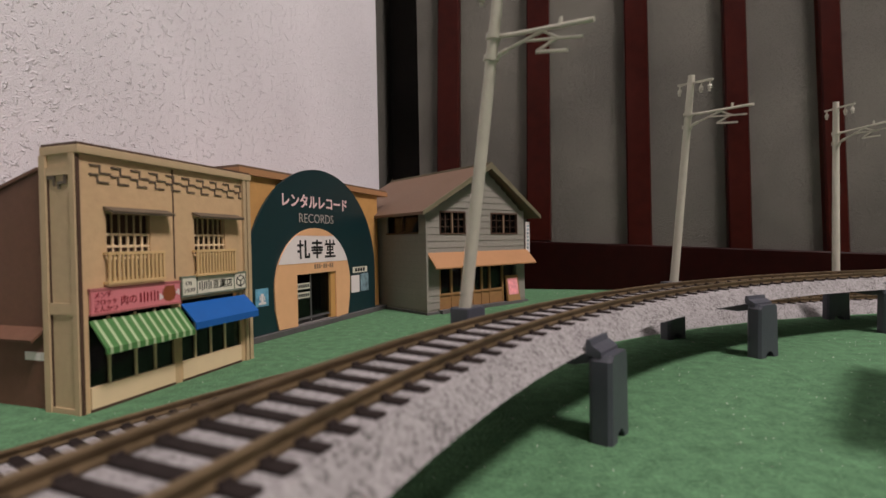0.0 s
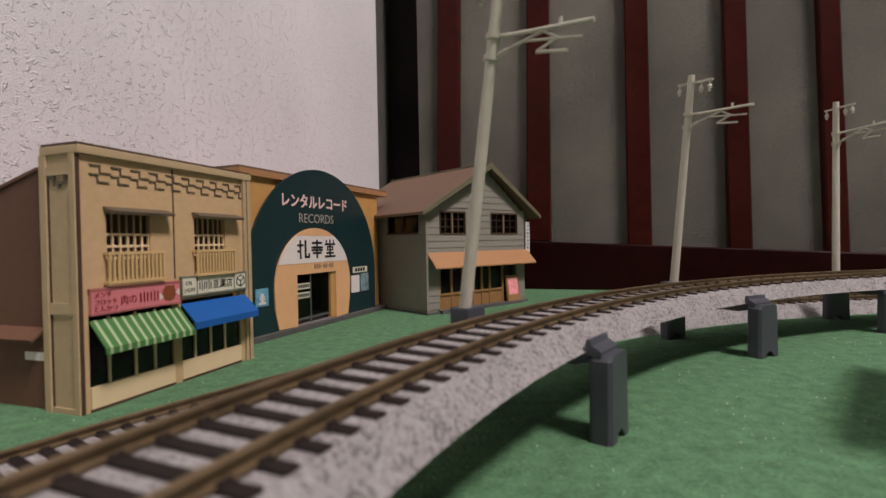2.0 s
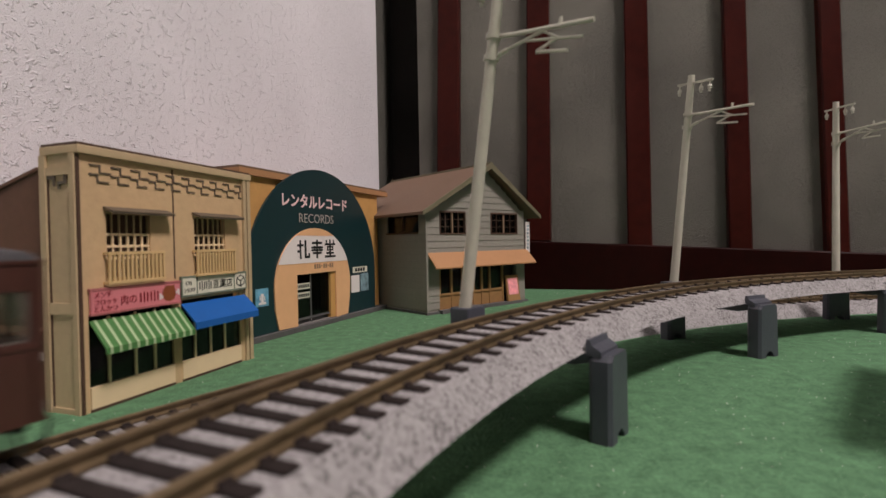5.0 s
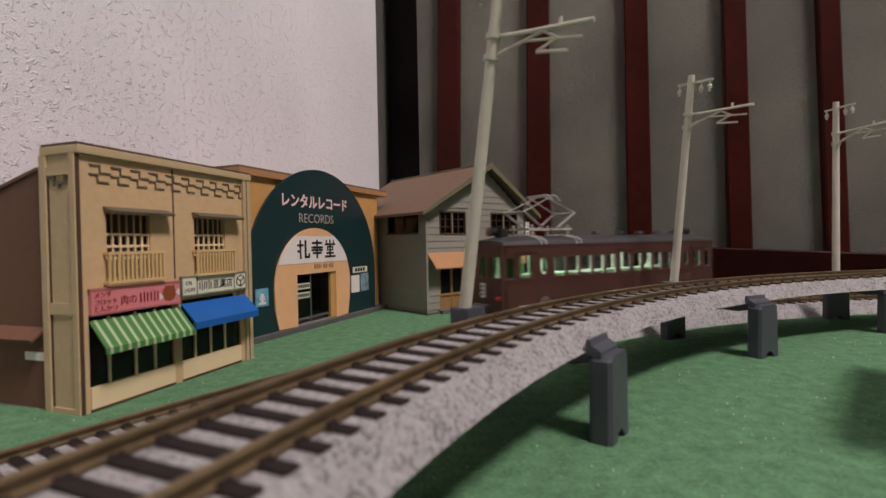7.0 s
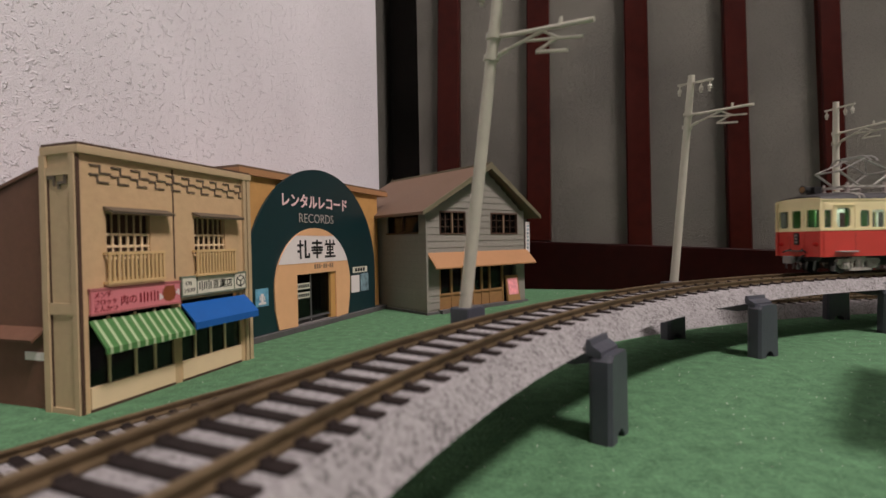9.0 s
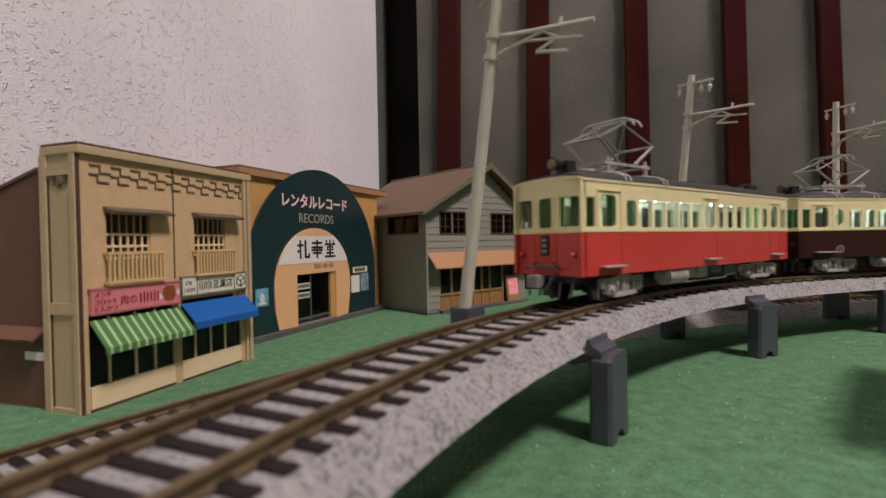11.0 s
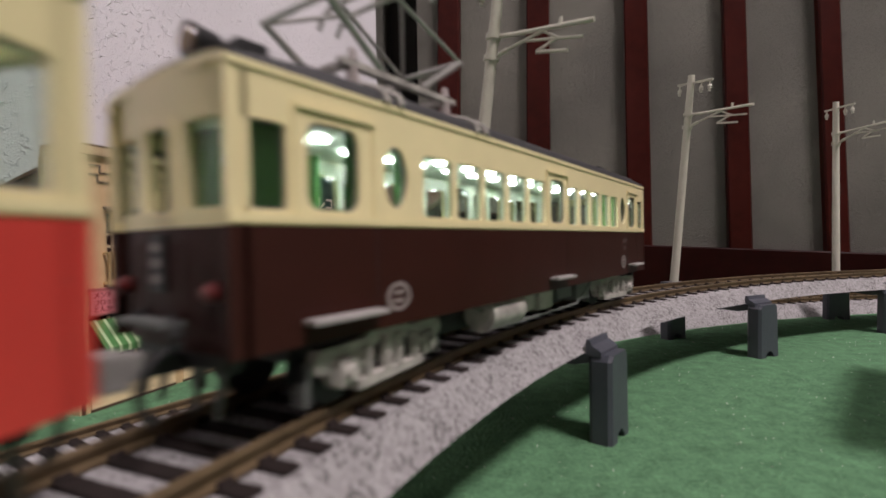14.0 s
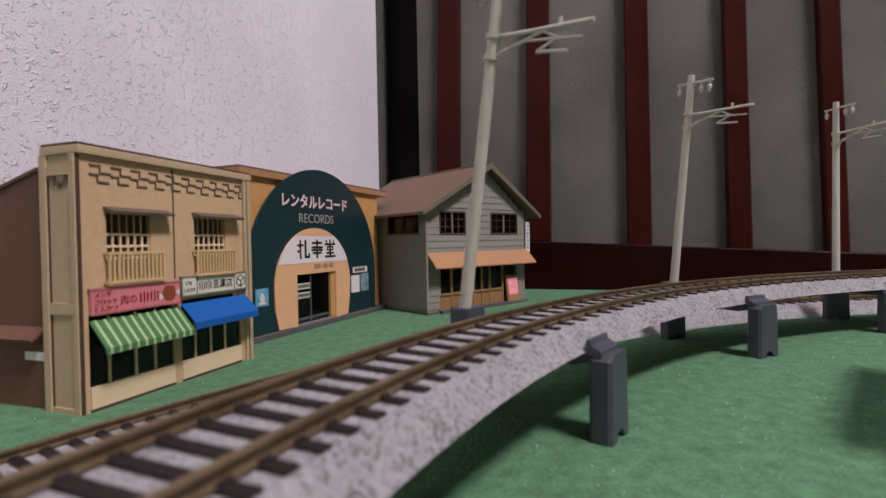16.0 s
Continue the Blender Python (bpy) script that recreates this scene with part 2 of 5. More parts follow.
def plate(bm, flat, x0, x1, z0, z1, hole=None, rho=0.25, depth=0.6, steps=6):
    """A wall cell with an optional rounded hole through it. flat(x, z, d) gives the point, d going inward."""
    if hole is None:
        pts = [(x0, z0), (x1, z0), (x1, z1), (x0, z1)]
        a = [bm.verts.new(flat(*p, 0)) for p in pts]
        b = [bm.verts.new(flat(*p, depth)) for p in pts]
        bm.faces.new(a), bm.faces.new(b[::-1])
        for i in range(4):
            bm.faces.new((a[i], b[i], b[(i + 1) % 4], a[(i + 1) % 4]))
        return
    sq = []
    for k in range(4 * steps):
        s, f = divmod(k, steps)
        f = 2 * f / steps - 1
        sq.append(((f, -1), (1, f), (-f, 1), (-1, -f))[s])
    hx0, hx1, hz0, hz1 = hole
    rings = [[], [], [], []]
    for u, v in sq:
        cu, cv = max(-1 + rho, min(1 - rho, u)), max(-1 + rho, min(1 - rho, v))
        du, dv = u - cu, v - cv
        n = _m.hypot(du, dv)
        qu, qv = (cu + rho * du / n, cv + rho * dv / n) if n > 1e-9 else (u, v)
        o = ((x0 + x1) / 2 + u * (x1 - x0) / 2, (z0 + z1) / 2 + v * (z1 - z0) / 2)
        h = ((hx0 + hx1) / 2 + qu * (hx1 - hx0) / 2, (hz0 + hz1) / 2 + qv * (hz1 - hz0) / 2)
        rings[0].append(bm.verts.new(flat(*o, 0)))
        rings[1].append(bm.verts.new(flat(*h, 0)))
        rings[2].append(bm.verts.new(flat(*h, depth)))
        rings[3].append(bm.verts.new(flat(*o, depth)))
    n = len(sq)
    for a, b in ((0, 1), (1, 2), (2, 3), (3, 0)):
        for i in range(n):
            bm.faces.new((rings[a][i], rings[a][(i + 1) % n], rings[b][(i + 1) % n], rings[b][i]))


def ring_strip(bm, c, profile, a0, a1, steps):
    """Sweep a closed profile of (radius, z) round the centre c, from a0 to a1 degrees."""
    rows = []
    for k in range(steps + 1):
        a = radians(a0 + (a1 - a0) * k / steps)
        rows.append([bm.verts.new((c[0] + r * _m.cos(a), c[1] + r * _m.sin(a), z)) for r, z in profile])
    n = len(profile)
    for p, q in zip(rows, rows[1:]):
        for i in range(n):
            bm.faces.new((p[i], q[i], q[(i + 1) % n], p[(i + 1) % n]))
    if abs(a1 - a0) < 359:
        bm.faces.new(rows[0]), bm.faces.new(rows[-1][::-1])
    return bm


def lettering(name, text, size, mat, m, parent, width=None, thick=0.06, bold=0.0):
    """Raised print in the built-in font, scaled to a width; m is its pose on the thing, in mm."""
    cu = bpy.data.curves.new(name, "FONT")
    cu.body, cu.size, cu.extrude = text, size, thick
    cu.resolution_u = 3
    cu.offset = bold
    tmp = bpy.data.objects.new(name, cu)
    scene.collection.objects.link(tmp)
    bpy.context.view_layer.update()
    me = bpy.data.meshes.new_from_object(tmp.evaluated_get(bpy.context.evaluated_depsgraph_get()))
    bpy.data.objects.remove(tmp)
    xs = [v.co.x for v in me.vertices] or [0, 1]
    zs = [v.co.y for v in me.vertices] or [0, 1]
    sx = width / (max(xs) - min(xs)) if width else 1.0
    sy = size / max(1e-6, max(zs) - min(zs))
    for v in me.vertices:
        v.co = m @ (Vector(((v.co.x - min(xs)) * sx, (v.co.y - min(zs)) * sy, v.co.z)) * MM)
    me.materials.append(mat)
    ob = new(name, me)
    ob.parent = parent
    return ob


# ---------------------------------------------------------------- room

def wall_slab(name, p, q, thick, z0, z1, mat, label):
    """An upright slab whose face runs from p to q; the thickness goes to the left of that way."""
    (x0, y0), (x1, y1) = p, q
    l = _m.hypot(x1 - x0, y1 - y0)
    nx, ny = -(y1 - y0) / l * thick, (x1 - x0) / l * thick
    bm = prism(bmesh.new(), [(x0, y0), (x1, y1), (x1 + nx, y1 + ny), (x0 + nx, y0 + ny)], z0, z1, "z")
    return tagged(part(name, bm, mat), label, "wall", kind="structure")


# green board
bm = bmesh.new()
box(bm, -420, 760, -640, 420, -12, 0)
tagged(part("ground", bm, M["felt"]), "green felt covered layout board", "layout board", kind="structure")

# lint on the felt
bm = bmesh.new()
rng = random.Random(5)
for k in range(2600):
    x, y, h = rng.uniform(-80, 210), rng.uniform(20, 290), rng.uniform(0, 6.3)
    l, w = rng.uniform(0.05, 0.14), rng.uniform(0.04, 0.08)
    c, s = _m.cos(h), _m.sin(h)
    bm.faces.new([bm.verts.new((x + a * l * c - b * w * s, y + a * l * s + b * w * c, 0.12 + 0.08 * a)) for a, b in ((-1, -1), (1, -1), (1, 1), (-1, 1))])
tagged(part("lint", bm, M["lint"]), "tiny pale lint flecks on the green felt", "lint", kind="stuff")

# white wallpapered wall with its return, behind the shops
WEND = (-43.0, 330.0)
WDIR = (0.342, 0.940)
wall_slab("wall_west", (WEND[0] - WDIR[0] * 2200, WEND[1] - WDIR[1] * 2200), WEND, 120, -760, 1400, M["white_wall"], "white embossed wallpaper on the room wall")

# the return takes the darker grey panel material
wall_slab("wall_return", WEND, (-44.0, 432.0), 60, -760, 1400, M["grey_wall"], "embossed wall return, darker than the white wall")

# lattice wall: grey panel between dark red bars, on a dark ledge
LQ, LD = (58.4, 311.0), (0.951, -0.309)
LN = (0.309, 0.951)


def on_wall(s, d):
    return (LQ[0] + LD[0] * s + LN[0] * d, LQ[1] + LD[1] * s + LN[1] * d)


wall_slab("wall_north", on_wall(-80.0, 7), on_wall(2200, 7), 60, -760, 1400, M["grey_wall"], "grey embossed wallpaper panels between wooden bars")
wall_slab("wall_recess", (-260, 430), (80, 430), 30, -760, 1400, M["post_wood"], "black-brown wooden post in the room corner")
# unseen walls, ceiling and floor, added to close the room for bounce light
wall_slab("wall_east", (1500, -200), (1500, -2000), -60, -760, 1400, M["plain_wall"], "unseen pale wall added to bounce the lamp light")
wall_slab("wall_south", (1600, -1750), (-1100, -1750), -60, -760, 1400, M["plain_wall"], "unseen pale wall added to bounce the lamp light")
tagged(part("ceiling", boxed(-1100, 2300, -1800, 600, 1400, 1440), M["ceiling"]), "unseen white ceiling added to bounce the lamp light", "ceiling", kind="structure")
tagged(part("floor", boxed(-1100, 2300, -1800, 600, -800, -760), M["room_floor"]), "brown wooden room floor", "floor", kind="structure")

# ledge in front of the panel, its shade put into a darker wood colour
bm = bmesh.new()
rows = []
for s, top in ((-78, 33.5), (0, 31.1), (190, 21.0), (420, 12.0)):
    o, i = on_wall(s, 0), on_wall(s, 6.5)
    rows.append([bm.verts.new((*o, -12)), bm.verts.new((*o, top - 0.8)), bm.verts.new((*on_wall(s, 0.8), top)), bm.verts.new((*i, top)), bm.verts.new((*i, -12))])
for a, b in zip(rows, rows[1:]):
    for k in range(5):
        bm.faces.new((a[k], b[k], b[(k + 1) % 5], a[(k + 1) % 5]))
bm.faces.new(rows[0]), bm.faces.new(rows[-1][::-1])
tagged(part("baseboard", bm, M["ledge_wood_shaded"]), "dark red varnished wooden ledge along the wall", "baseboard", kind="structure")

# bars, each a bevelled plank on the panel; they lean a little
BARS = [(-0.0152, 0.0315, -0.004, 0.040), (0.1735, 0.2245, 0.181, 0.227), (0.385, 0.437, 0.383, 0.432), (0.598, 0.648, 0.588, 0.636), (0.804, 0.853, 0.785, 0.831), (1.03, 1.085, 1.00, 1.05)]


def slide(k):
    """How far along the wall a sight line with that sideways slope meets it."""
    return (k * LQ[1] - LQ[0]) / (LD[0] - k * LD[1])


for b0, b1, t0, t1 in BARS:
    s0, s1 = slide(b0), slide(b1)
    e0, e1 = s0 + (slide(t0) - s0) * 1.9, s1 + (slide(t1) - s1) * 1.9
    bm = bmesh.new()
    base = 33.0 if s0 < 0 else 31.1 - 0.052 * s0
    for d0, d1 in ((1.2, 7.5),):
        v = []
        for z, a, b in ((base - 1.5, s0, s1), (330, e0, e1)):
            v.append([bm.verts.new((*on_wall(a, d1), z)), bm.verts.new((*on_wall(a, d0 + 0.9), z)), bm.verts.new((*on_wall(a + 0.9, d0), z)),
                      bm.verts.new((*on_wall(b - 0.9, d0), z)), bm.verts.new((*on_wall(b, d0 + 0.9), z)), bm.verts.new((*on_wall(b, d1), z))])
        for k in range(6):
            bm.faces.new((v[0][k], v[0][(k + 1) % 6], v[1][(k + 1) % 6], v[1][k]))
        bm.faces.new(v[0]), bm.faces.new(v[1][::-1])
    tagged(part("trim_bar", bm, M["dark_wood"]), "dark red varnished upright wooden bar on the wall", "wall bar", group="upright wall bars", kind="structure")

# ceiling lamp fitting
lamp = thing("ceiling_lamp", mm(550, -400, 1392), "round white ceiling lamp", "lamp")
bm = bmesh.new()
rod(bm, (0, 0, -18), (0, 0, 8), 225, 235, 32)
part("lamp_housing", bm, M["ceiling"], lamp)

# ---------------------------------------------------------------- track
UC, UR, UZ = (196.9, -63.53), 234.48, 18.81         # upper loop: centre, radius, rail top
LC, LR, LZ = (209.94, -100.75), 305.99, 6.2         # lower loop


def track(name, c, r, z, drop, label, pitch, near, far):
    t = thing(name, Matrix(), label, "railway track")
    bed = [(r - 8.4, z - 1.5), (r + 8.4, z - 1.5), (r + 11.4, z - drop), (r - 11.4, z - drop)]
    if drop > 5.5:
        bed = [(r - 8.4, z - 1.5), (r + 8.4, z - 1.5), (r + 12.5, z - drop), (r - 12.5, z - drop)]
    part("track_bed", ring_strip(bmesh.new(), c, bed, 0, 360, 288), M["ballast"], t, "grey speckled ballast bed")
    for off in (-4.9, 4.9):
        q = r + off
        prof = [(q - 0.62, z - 1.32), (q - 0.62, z - 1.15), (q - 0.2, z - 0.95), (q - 0.2, z - 0.5), (q - 0.4, z - 0.42), (q - 0.4, z - 0.08), (q - 0.28, z),
                (q + 0.28, z), (q + 0.4, z - 0.08), (q + 0.4, z - 0.42), (q + 0.2, z - 0.5), (q + 0.2, z - 0.95), (q + 0.62, z - 1.15), (q + 0.62, z - 1.32)]
        part("rail", ring_strip(bmesh.new(), c, prof, 0, 360, 288), M["rail"], t, "bronze coloured rail")
    # sleepers: those the camera passes are parts, the rest is joined
    one = boxed(-0.72, 0.72, -7.9, 7.9, -1.7, -1.22, bevel=0.1)
    for y in (-4.9, 4.9):
        for k in (-0.78, 0.78):
            prism(one, [(y + k - 0.3, -1.3), (y + k + 0.3, -1.3), (y + k + (0.22 if k < 0 else -0.05), -0.9), (y + k - (0.22 if k > 0 else -0.05), -0.9)], -0.5, 0.5, "x")
    for v in one.verts:
        v.co *= MM
    me = bpy.data.meshes.new("sleeper")
    one.to_mesh(me)
    one.free()
    me.materials.append(M["sleeper"])
    rest = bmesh.new()
    a = near
    while a > near - 359.5:
        p = pitch(a % 360)
        if near >= a > far:
            o = new("sleeper", me)
            o.parent = t
            o.matrix_world = mm(c[0] + r * _m.cos(radians(a)), c[1] + r * _m.sin(radians(a)), z, a - 90)
        else:
            ca, sa = _m.cos(radians(a)), _m.sin(radians(a))
            v = [rest.verts.new((c[0] + (r + k) * ca - w * sa, c[1] + (r + k) * sa + w * ca, z - 1.22 - dz)) for dz in (0.5, 0) for k, w in ((-7.9, -0.72), (7.9, -0.72), (7.9, 0.72), (-7.9, 0.72))]
            for f in ((4, 5, 6, 7), (0, 1, 5, 4), (1, 2, 6, 5), (2, 3, 7, 6), (3, 0, 4, 7)):
                rest.faces.new([v[i] for i in f])
        a -= p / r * 180 / _m.pi
    part("sleepers_beyond", rest, M["sleeper"], t, "dark sleepers of the far side", kind="stuff")
    return t


def upper_pitch(a):
    return 5.4 if a < 143 or a > 200 else max(3.1, 5.4 - (a - 143) * 0.16)


def lower_pitch(a):
    return max(2.9, min(5.4, 3.35 + (146.0 - a) * 0.09)) if a < 200 else 5.4


track("elevated_track", UC, UR, UZ, 5.0, "curved model railway track on an elevated grey ballast bed", upper_pitch, 167.845, 92.0)
track("ground_track", LC, LR, LZ, 6.2, "curved model railway track lying on the green board", lower_pitch, 154.136, 90.0)


# ---------------------------------------------------------------- piers and poles
def leg(bm, r0, r1, top, out, socket):
    """One leg, radial from r0 to r1, with bevelled upright edges and an arched foot."""
    w = 4.0
    arch = [(1.6 * _m.cos(radians(k)), 1.7 * _m.sin(radians(k))) for k in (180, 150, 120, 90, 60, 30, 0)]
    outline = [(-w, 0), *arch, (w, 0), (w - 0.3, top - 1.0), (w - 1.0, top), (-w + 1.0, top), (-w + 0.3, top - 1.0)]
    rings = []
    for d, k in ((r0, 0.86), (r0 + 0.6, 1.0), (r1 - 0.6, 1.0), (r1, 0.86)):
        rings.append([bm.verts.new((d, x * (k if abs(x) > 1.7 else 1), z)) for x, z in outline])
    n = len(outline)
    for a, b in zip(rings, rings[1:]):
        for i in range(n):
            bm.faces.new((a[i], b[i], b[(i + 1) % n], a[(i + 1) % n]))
    bm.faces.new(rings[0]), bm.faces.new(rings[-1][::-1])
    return bm


def build_pier():
    t = thing("viaduct_pier", mm(0, 0, 0), "dark slate-grey plastic pier under the elevated track", "bridge pier", group="viaduct piers")
    part("pier_leg", leg(bmesh.new(), -15.6, -11.9, 13.7, -1, False), M["pier"], t)
    part("pier_leg", leg(bmesh.new(), 12.0, 15.7, 13.7, 1, True), M["pier"], t)
    bm = bmesh.new()
    prism(bm, [(-12.2, 12.2), (-9.0, 11.4), (9.0, 11.4), (12.2, 12.2), (12.2, 13.75), (-12.2, 13.75)], -2.6, 2.6, "y")
    part("crossbeam", bm, M["pier"], t)
    bm = bmesh.new()
    prism(bm, [(-11.6, 13.4), (-14.0, 13.4), (-14.0, 14.1), (-13.3, 14.6), (-12.5, 15.0), (-12.2, 15.9), (-11.7, 15.9), (-11.5, 15.2)], -3.6, 3.6, "y")
    part("track_clip", bm, M["pier"], t)
    bm = bmesh.new()
    box(bm, 11.7, 16.0, -2.9, 2.9, 13.6, 18.9, bevel=0.3)
    part("pole_socket", bm, M["pier"], t)
    return t


def pier_pose(a, turn=0.0):
    if turn:
        r = UR - 13.8
        return mm(UC[0] + r * _m.cos(radians(a)) + 13.8 * _m.cos(radians(a + turn)), UC[1] + r * _m.sin(radians(a)) + 13.8 * _m.sin(radians(a + turn)), 0, a + turn)
    return mm(UC[0] + UR * _m.cos(radians(a)), UC[1] + UR * _m.sin(radians(a)), 0, a)


pier = build_pier()
PIERS = [140.75, 120.9, 101.6] + [101.6 - 20 * k for k in range(1, 13)] + [181, 161]
pier.matrix_world = pier_pose(PIERS[0])
for a in PIERS[1:]:
    m = pier_pose(a, -6.0 if a == 120.9 else 0.0)
    if a == 101.6:                              # set askew about its outer leg
        h = radians(a - 20.0)
        m = mm(UC[0] + (UR + 13.8) * _m.cos(radians(a)) - 13.8 * _m.cos(h), UC[1] + (UR + 13.8) * _m.sin(radians(a)) - 13.8 * _m.sin(h), 0, a - 20.0)
    one = copy_thing(pier, m)
    for child in one.children:
        if child.name.startswith("pole_socket"):
            child.location.z -= 1.1 * MM        # the far sockets sit lower


def build_pole(name):
    """A catenary pole; x points to the track, z up from its socket."""
    t = thing(name, Matrix(), "pale cream plastic catenary pole with bracket arm", "catenary pole", group="catenary poles")
    bm = bmesh.new()
    rod(bm, (0, 0, 0), (0, 0, 63), 1.25, 0.98, 16)
    part("mast", bm, M["pole"], t, smooth=True)
    bm = bmesh.new()
    for z in (47.6, 51.4):
        rod(bm, (0, 0, z - 0.5), (0, 0, z + 0.5), 1.42, 1.42, 16)
    part("clamp", bm, M["pole"], t, smooth=True)
    bm = bmesh.new()
    rod(bm, (0.6, 0, 51.4), (3.9, 0, 51.3), 0.35, 0.45)
    rod(bm, (3.9, 0, 51.3), (18.9, 0, 51.8), 0.38, 0.42)
    part("bracket_arm", bm, M["pole"], t)
    bm = bmesh.new()
    rod(bm, (0.6, 0, 47.6), (3.2, 0, 48.8), 0.3, 0.5)
    rod(bm, (3.2, 0, 48.8), (10.0, 0, 51.2), 0.3)
    part("strut", bm, M["pole"], t)
    bm = bmesh.new()
    rod(bm, (6.9, 0, 49.9), (17.3, 0, 49.4), 0.27)
    rod(bm, (9.6, 0, 51.3), (13.5, 0, 49.5), 0.25)
    rod(bm, (9.2, 0, 47.9), (12.7, 0, 49.6), 0.25)
    rod(bm, (9.2, 0, 47.8), (15.0, 0, 47.5), 0.3)
    part("registration_arm", bm, M["pole"], t)
    bm = bmesh.new()
    rod(bm, (13.1, 0, 51.3), (13.1, 0, 53.0), 0.4, 0.3)
    part("insulator", bm, M["pole"], t)
    bm = bmesh.new()
    box(bm, -4.2, 6.8, -0.35, 0.35, 60.4, 61.0)
    part("crossarm", bm, M["pole"], t)
    for x in (-3.5, 3.4, 6.0):
        bm = bmesh.new()
        rod(bm, (x, 0, 60.4), (x, 0, 59.4), 0.25, 0.25)
        rod(bm, (x, 0, 59.4), (x, 0, 58.8), 0.4, 0.75)
        rod(bm, (x, 0, 58.8), (x, 0, 58.2), 0.35, 0.7)
        rod(bm, (x, 0, 58.2), (x, 0, 57.4), 0.3, 0.45)
        part("insulator", bm, M["pole"], t)
    return t


def pole_pose(a, lean):
    r = UR + 13.8
    return mm(UC[0] + r * _m.cos(radians(a)), UC[1] + r * _m.sin(radians(a)), 17.8, a + 180) @ pose(0, 0, 0, 0, lean, 0)


pole = build_pole("catenary_pole")
pole.matrix_world = pole_pose(141.0, 8.6)
copy_thing(pole, pole_pose(120.0, 6.0))
copy_thing(pole, pole_pose(101.6, 0.4))


# ---------------------------------------------------------------- rail cars
CAR = dict(
    cream=material("cream_car_paint", (0.76, 0.66, 0.38), 0.38, spread=0.05, scale=300, coarse=30, coat=0.15),
    red=material("red_car_paint", (0.52, 0.046, 0.036), 0.36, spread=0.06, scale=300, coarse=30, coat=0.15),
    maroon=material("maroon_car_paint", (0.030, 0.0078, 0.0055), 0.45, spread=0.14, scale=300, coarse=30, coat=0.0, spec=0.2),
    brown=material("brown_car_paint", (0.060, 0.022, 0.016), 0.42, spread=0.12, scale=300, coarse=30, coat=0.1),
    roof=material("dark_grey_roof", (0.027, 0.026, 0.029), 0.6, spread=0.15, scale=400, bump=0.03),
    gear=material("grey_running_gear", (0.36, 0.34, 0.31), 0.45, spread=0.5, scale=700, coarse=200, bump=0.12, bump_scale=700),
    coupler=material("dull_grey_coupler", (0.20, 0.19, 0.18), 0.5, spread=0.25, scale=600, coarse=150),
    box=material("dark_grey_equipment", (0.11, 0.115, 0.11), 0.55, spread=0.35, scale=500, coarse=160, bump=0.1, bump_scale=500),
    black=material("black_plastic", (0.010, 0.010, 0.011), 0.5, spread=0.2),
    steel=material("bright_steel", (0.42, 0.41, 0.39), 0.35, metal=0.7, spread=0.1),
    step=material("pale_grey_step", (0.34, 0.32, 0.31), 0.5, spread=0.1),
    rubber=material("dark_window_rubber", (0.10, 0.10, 0.09), 0.5, spread=0.2),
    green_in=material("green_interior", (0.045, 0.17, 0.03), 0.6, spread=0.12),
    mid_green=material("mid_green_partition", (0.12, 0.34, 0.06), 0.6, spread=0.12),
    seat_in=material("green_seat_cloth", (0.13, 0.22, 0.11), 0.8, spread=0.15),
    lining=material("light_green_lining", (0.68, 0.72, 0.60), 0.6, spread=0.06),
    pale_in=material("pale_green_interior", (0.72, 0.76, 0.66), 0.6, spread=0.08),
    light_in=material("interior_light_strip", (0.97, 1.0, 0.98), 0.5, emit=50.0),
    lamp_red=material("red_tail_lamp", (0.10, 0.012, 0.012), 0.25),
    lamp_dim=material("unlit_headlamp", (0.17, 0.10, 0.045), 0.25, spread=0.2),
    lamp_lit=material("lit_tail_lamp", (0.50, 0.035, 0.03), 0.2, emit=0.02),
    emblem=material("pale_emblem", (0.27, 0.23, 0.22), 0.5),
    red_print=material("faded_pink_print", (0.62, 0.16, 0.12), 0.5, spread=0.2),
    dim_print=material("faded_brown_print", (0.10, 0.065, 0.06), 0.5, spread=0.2),
)


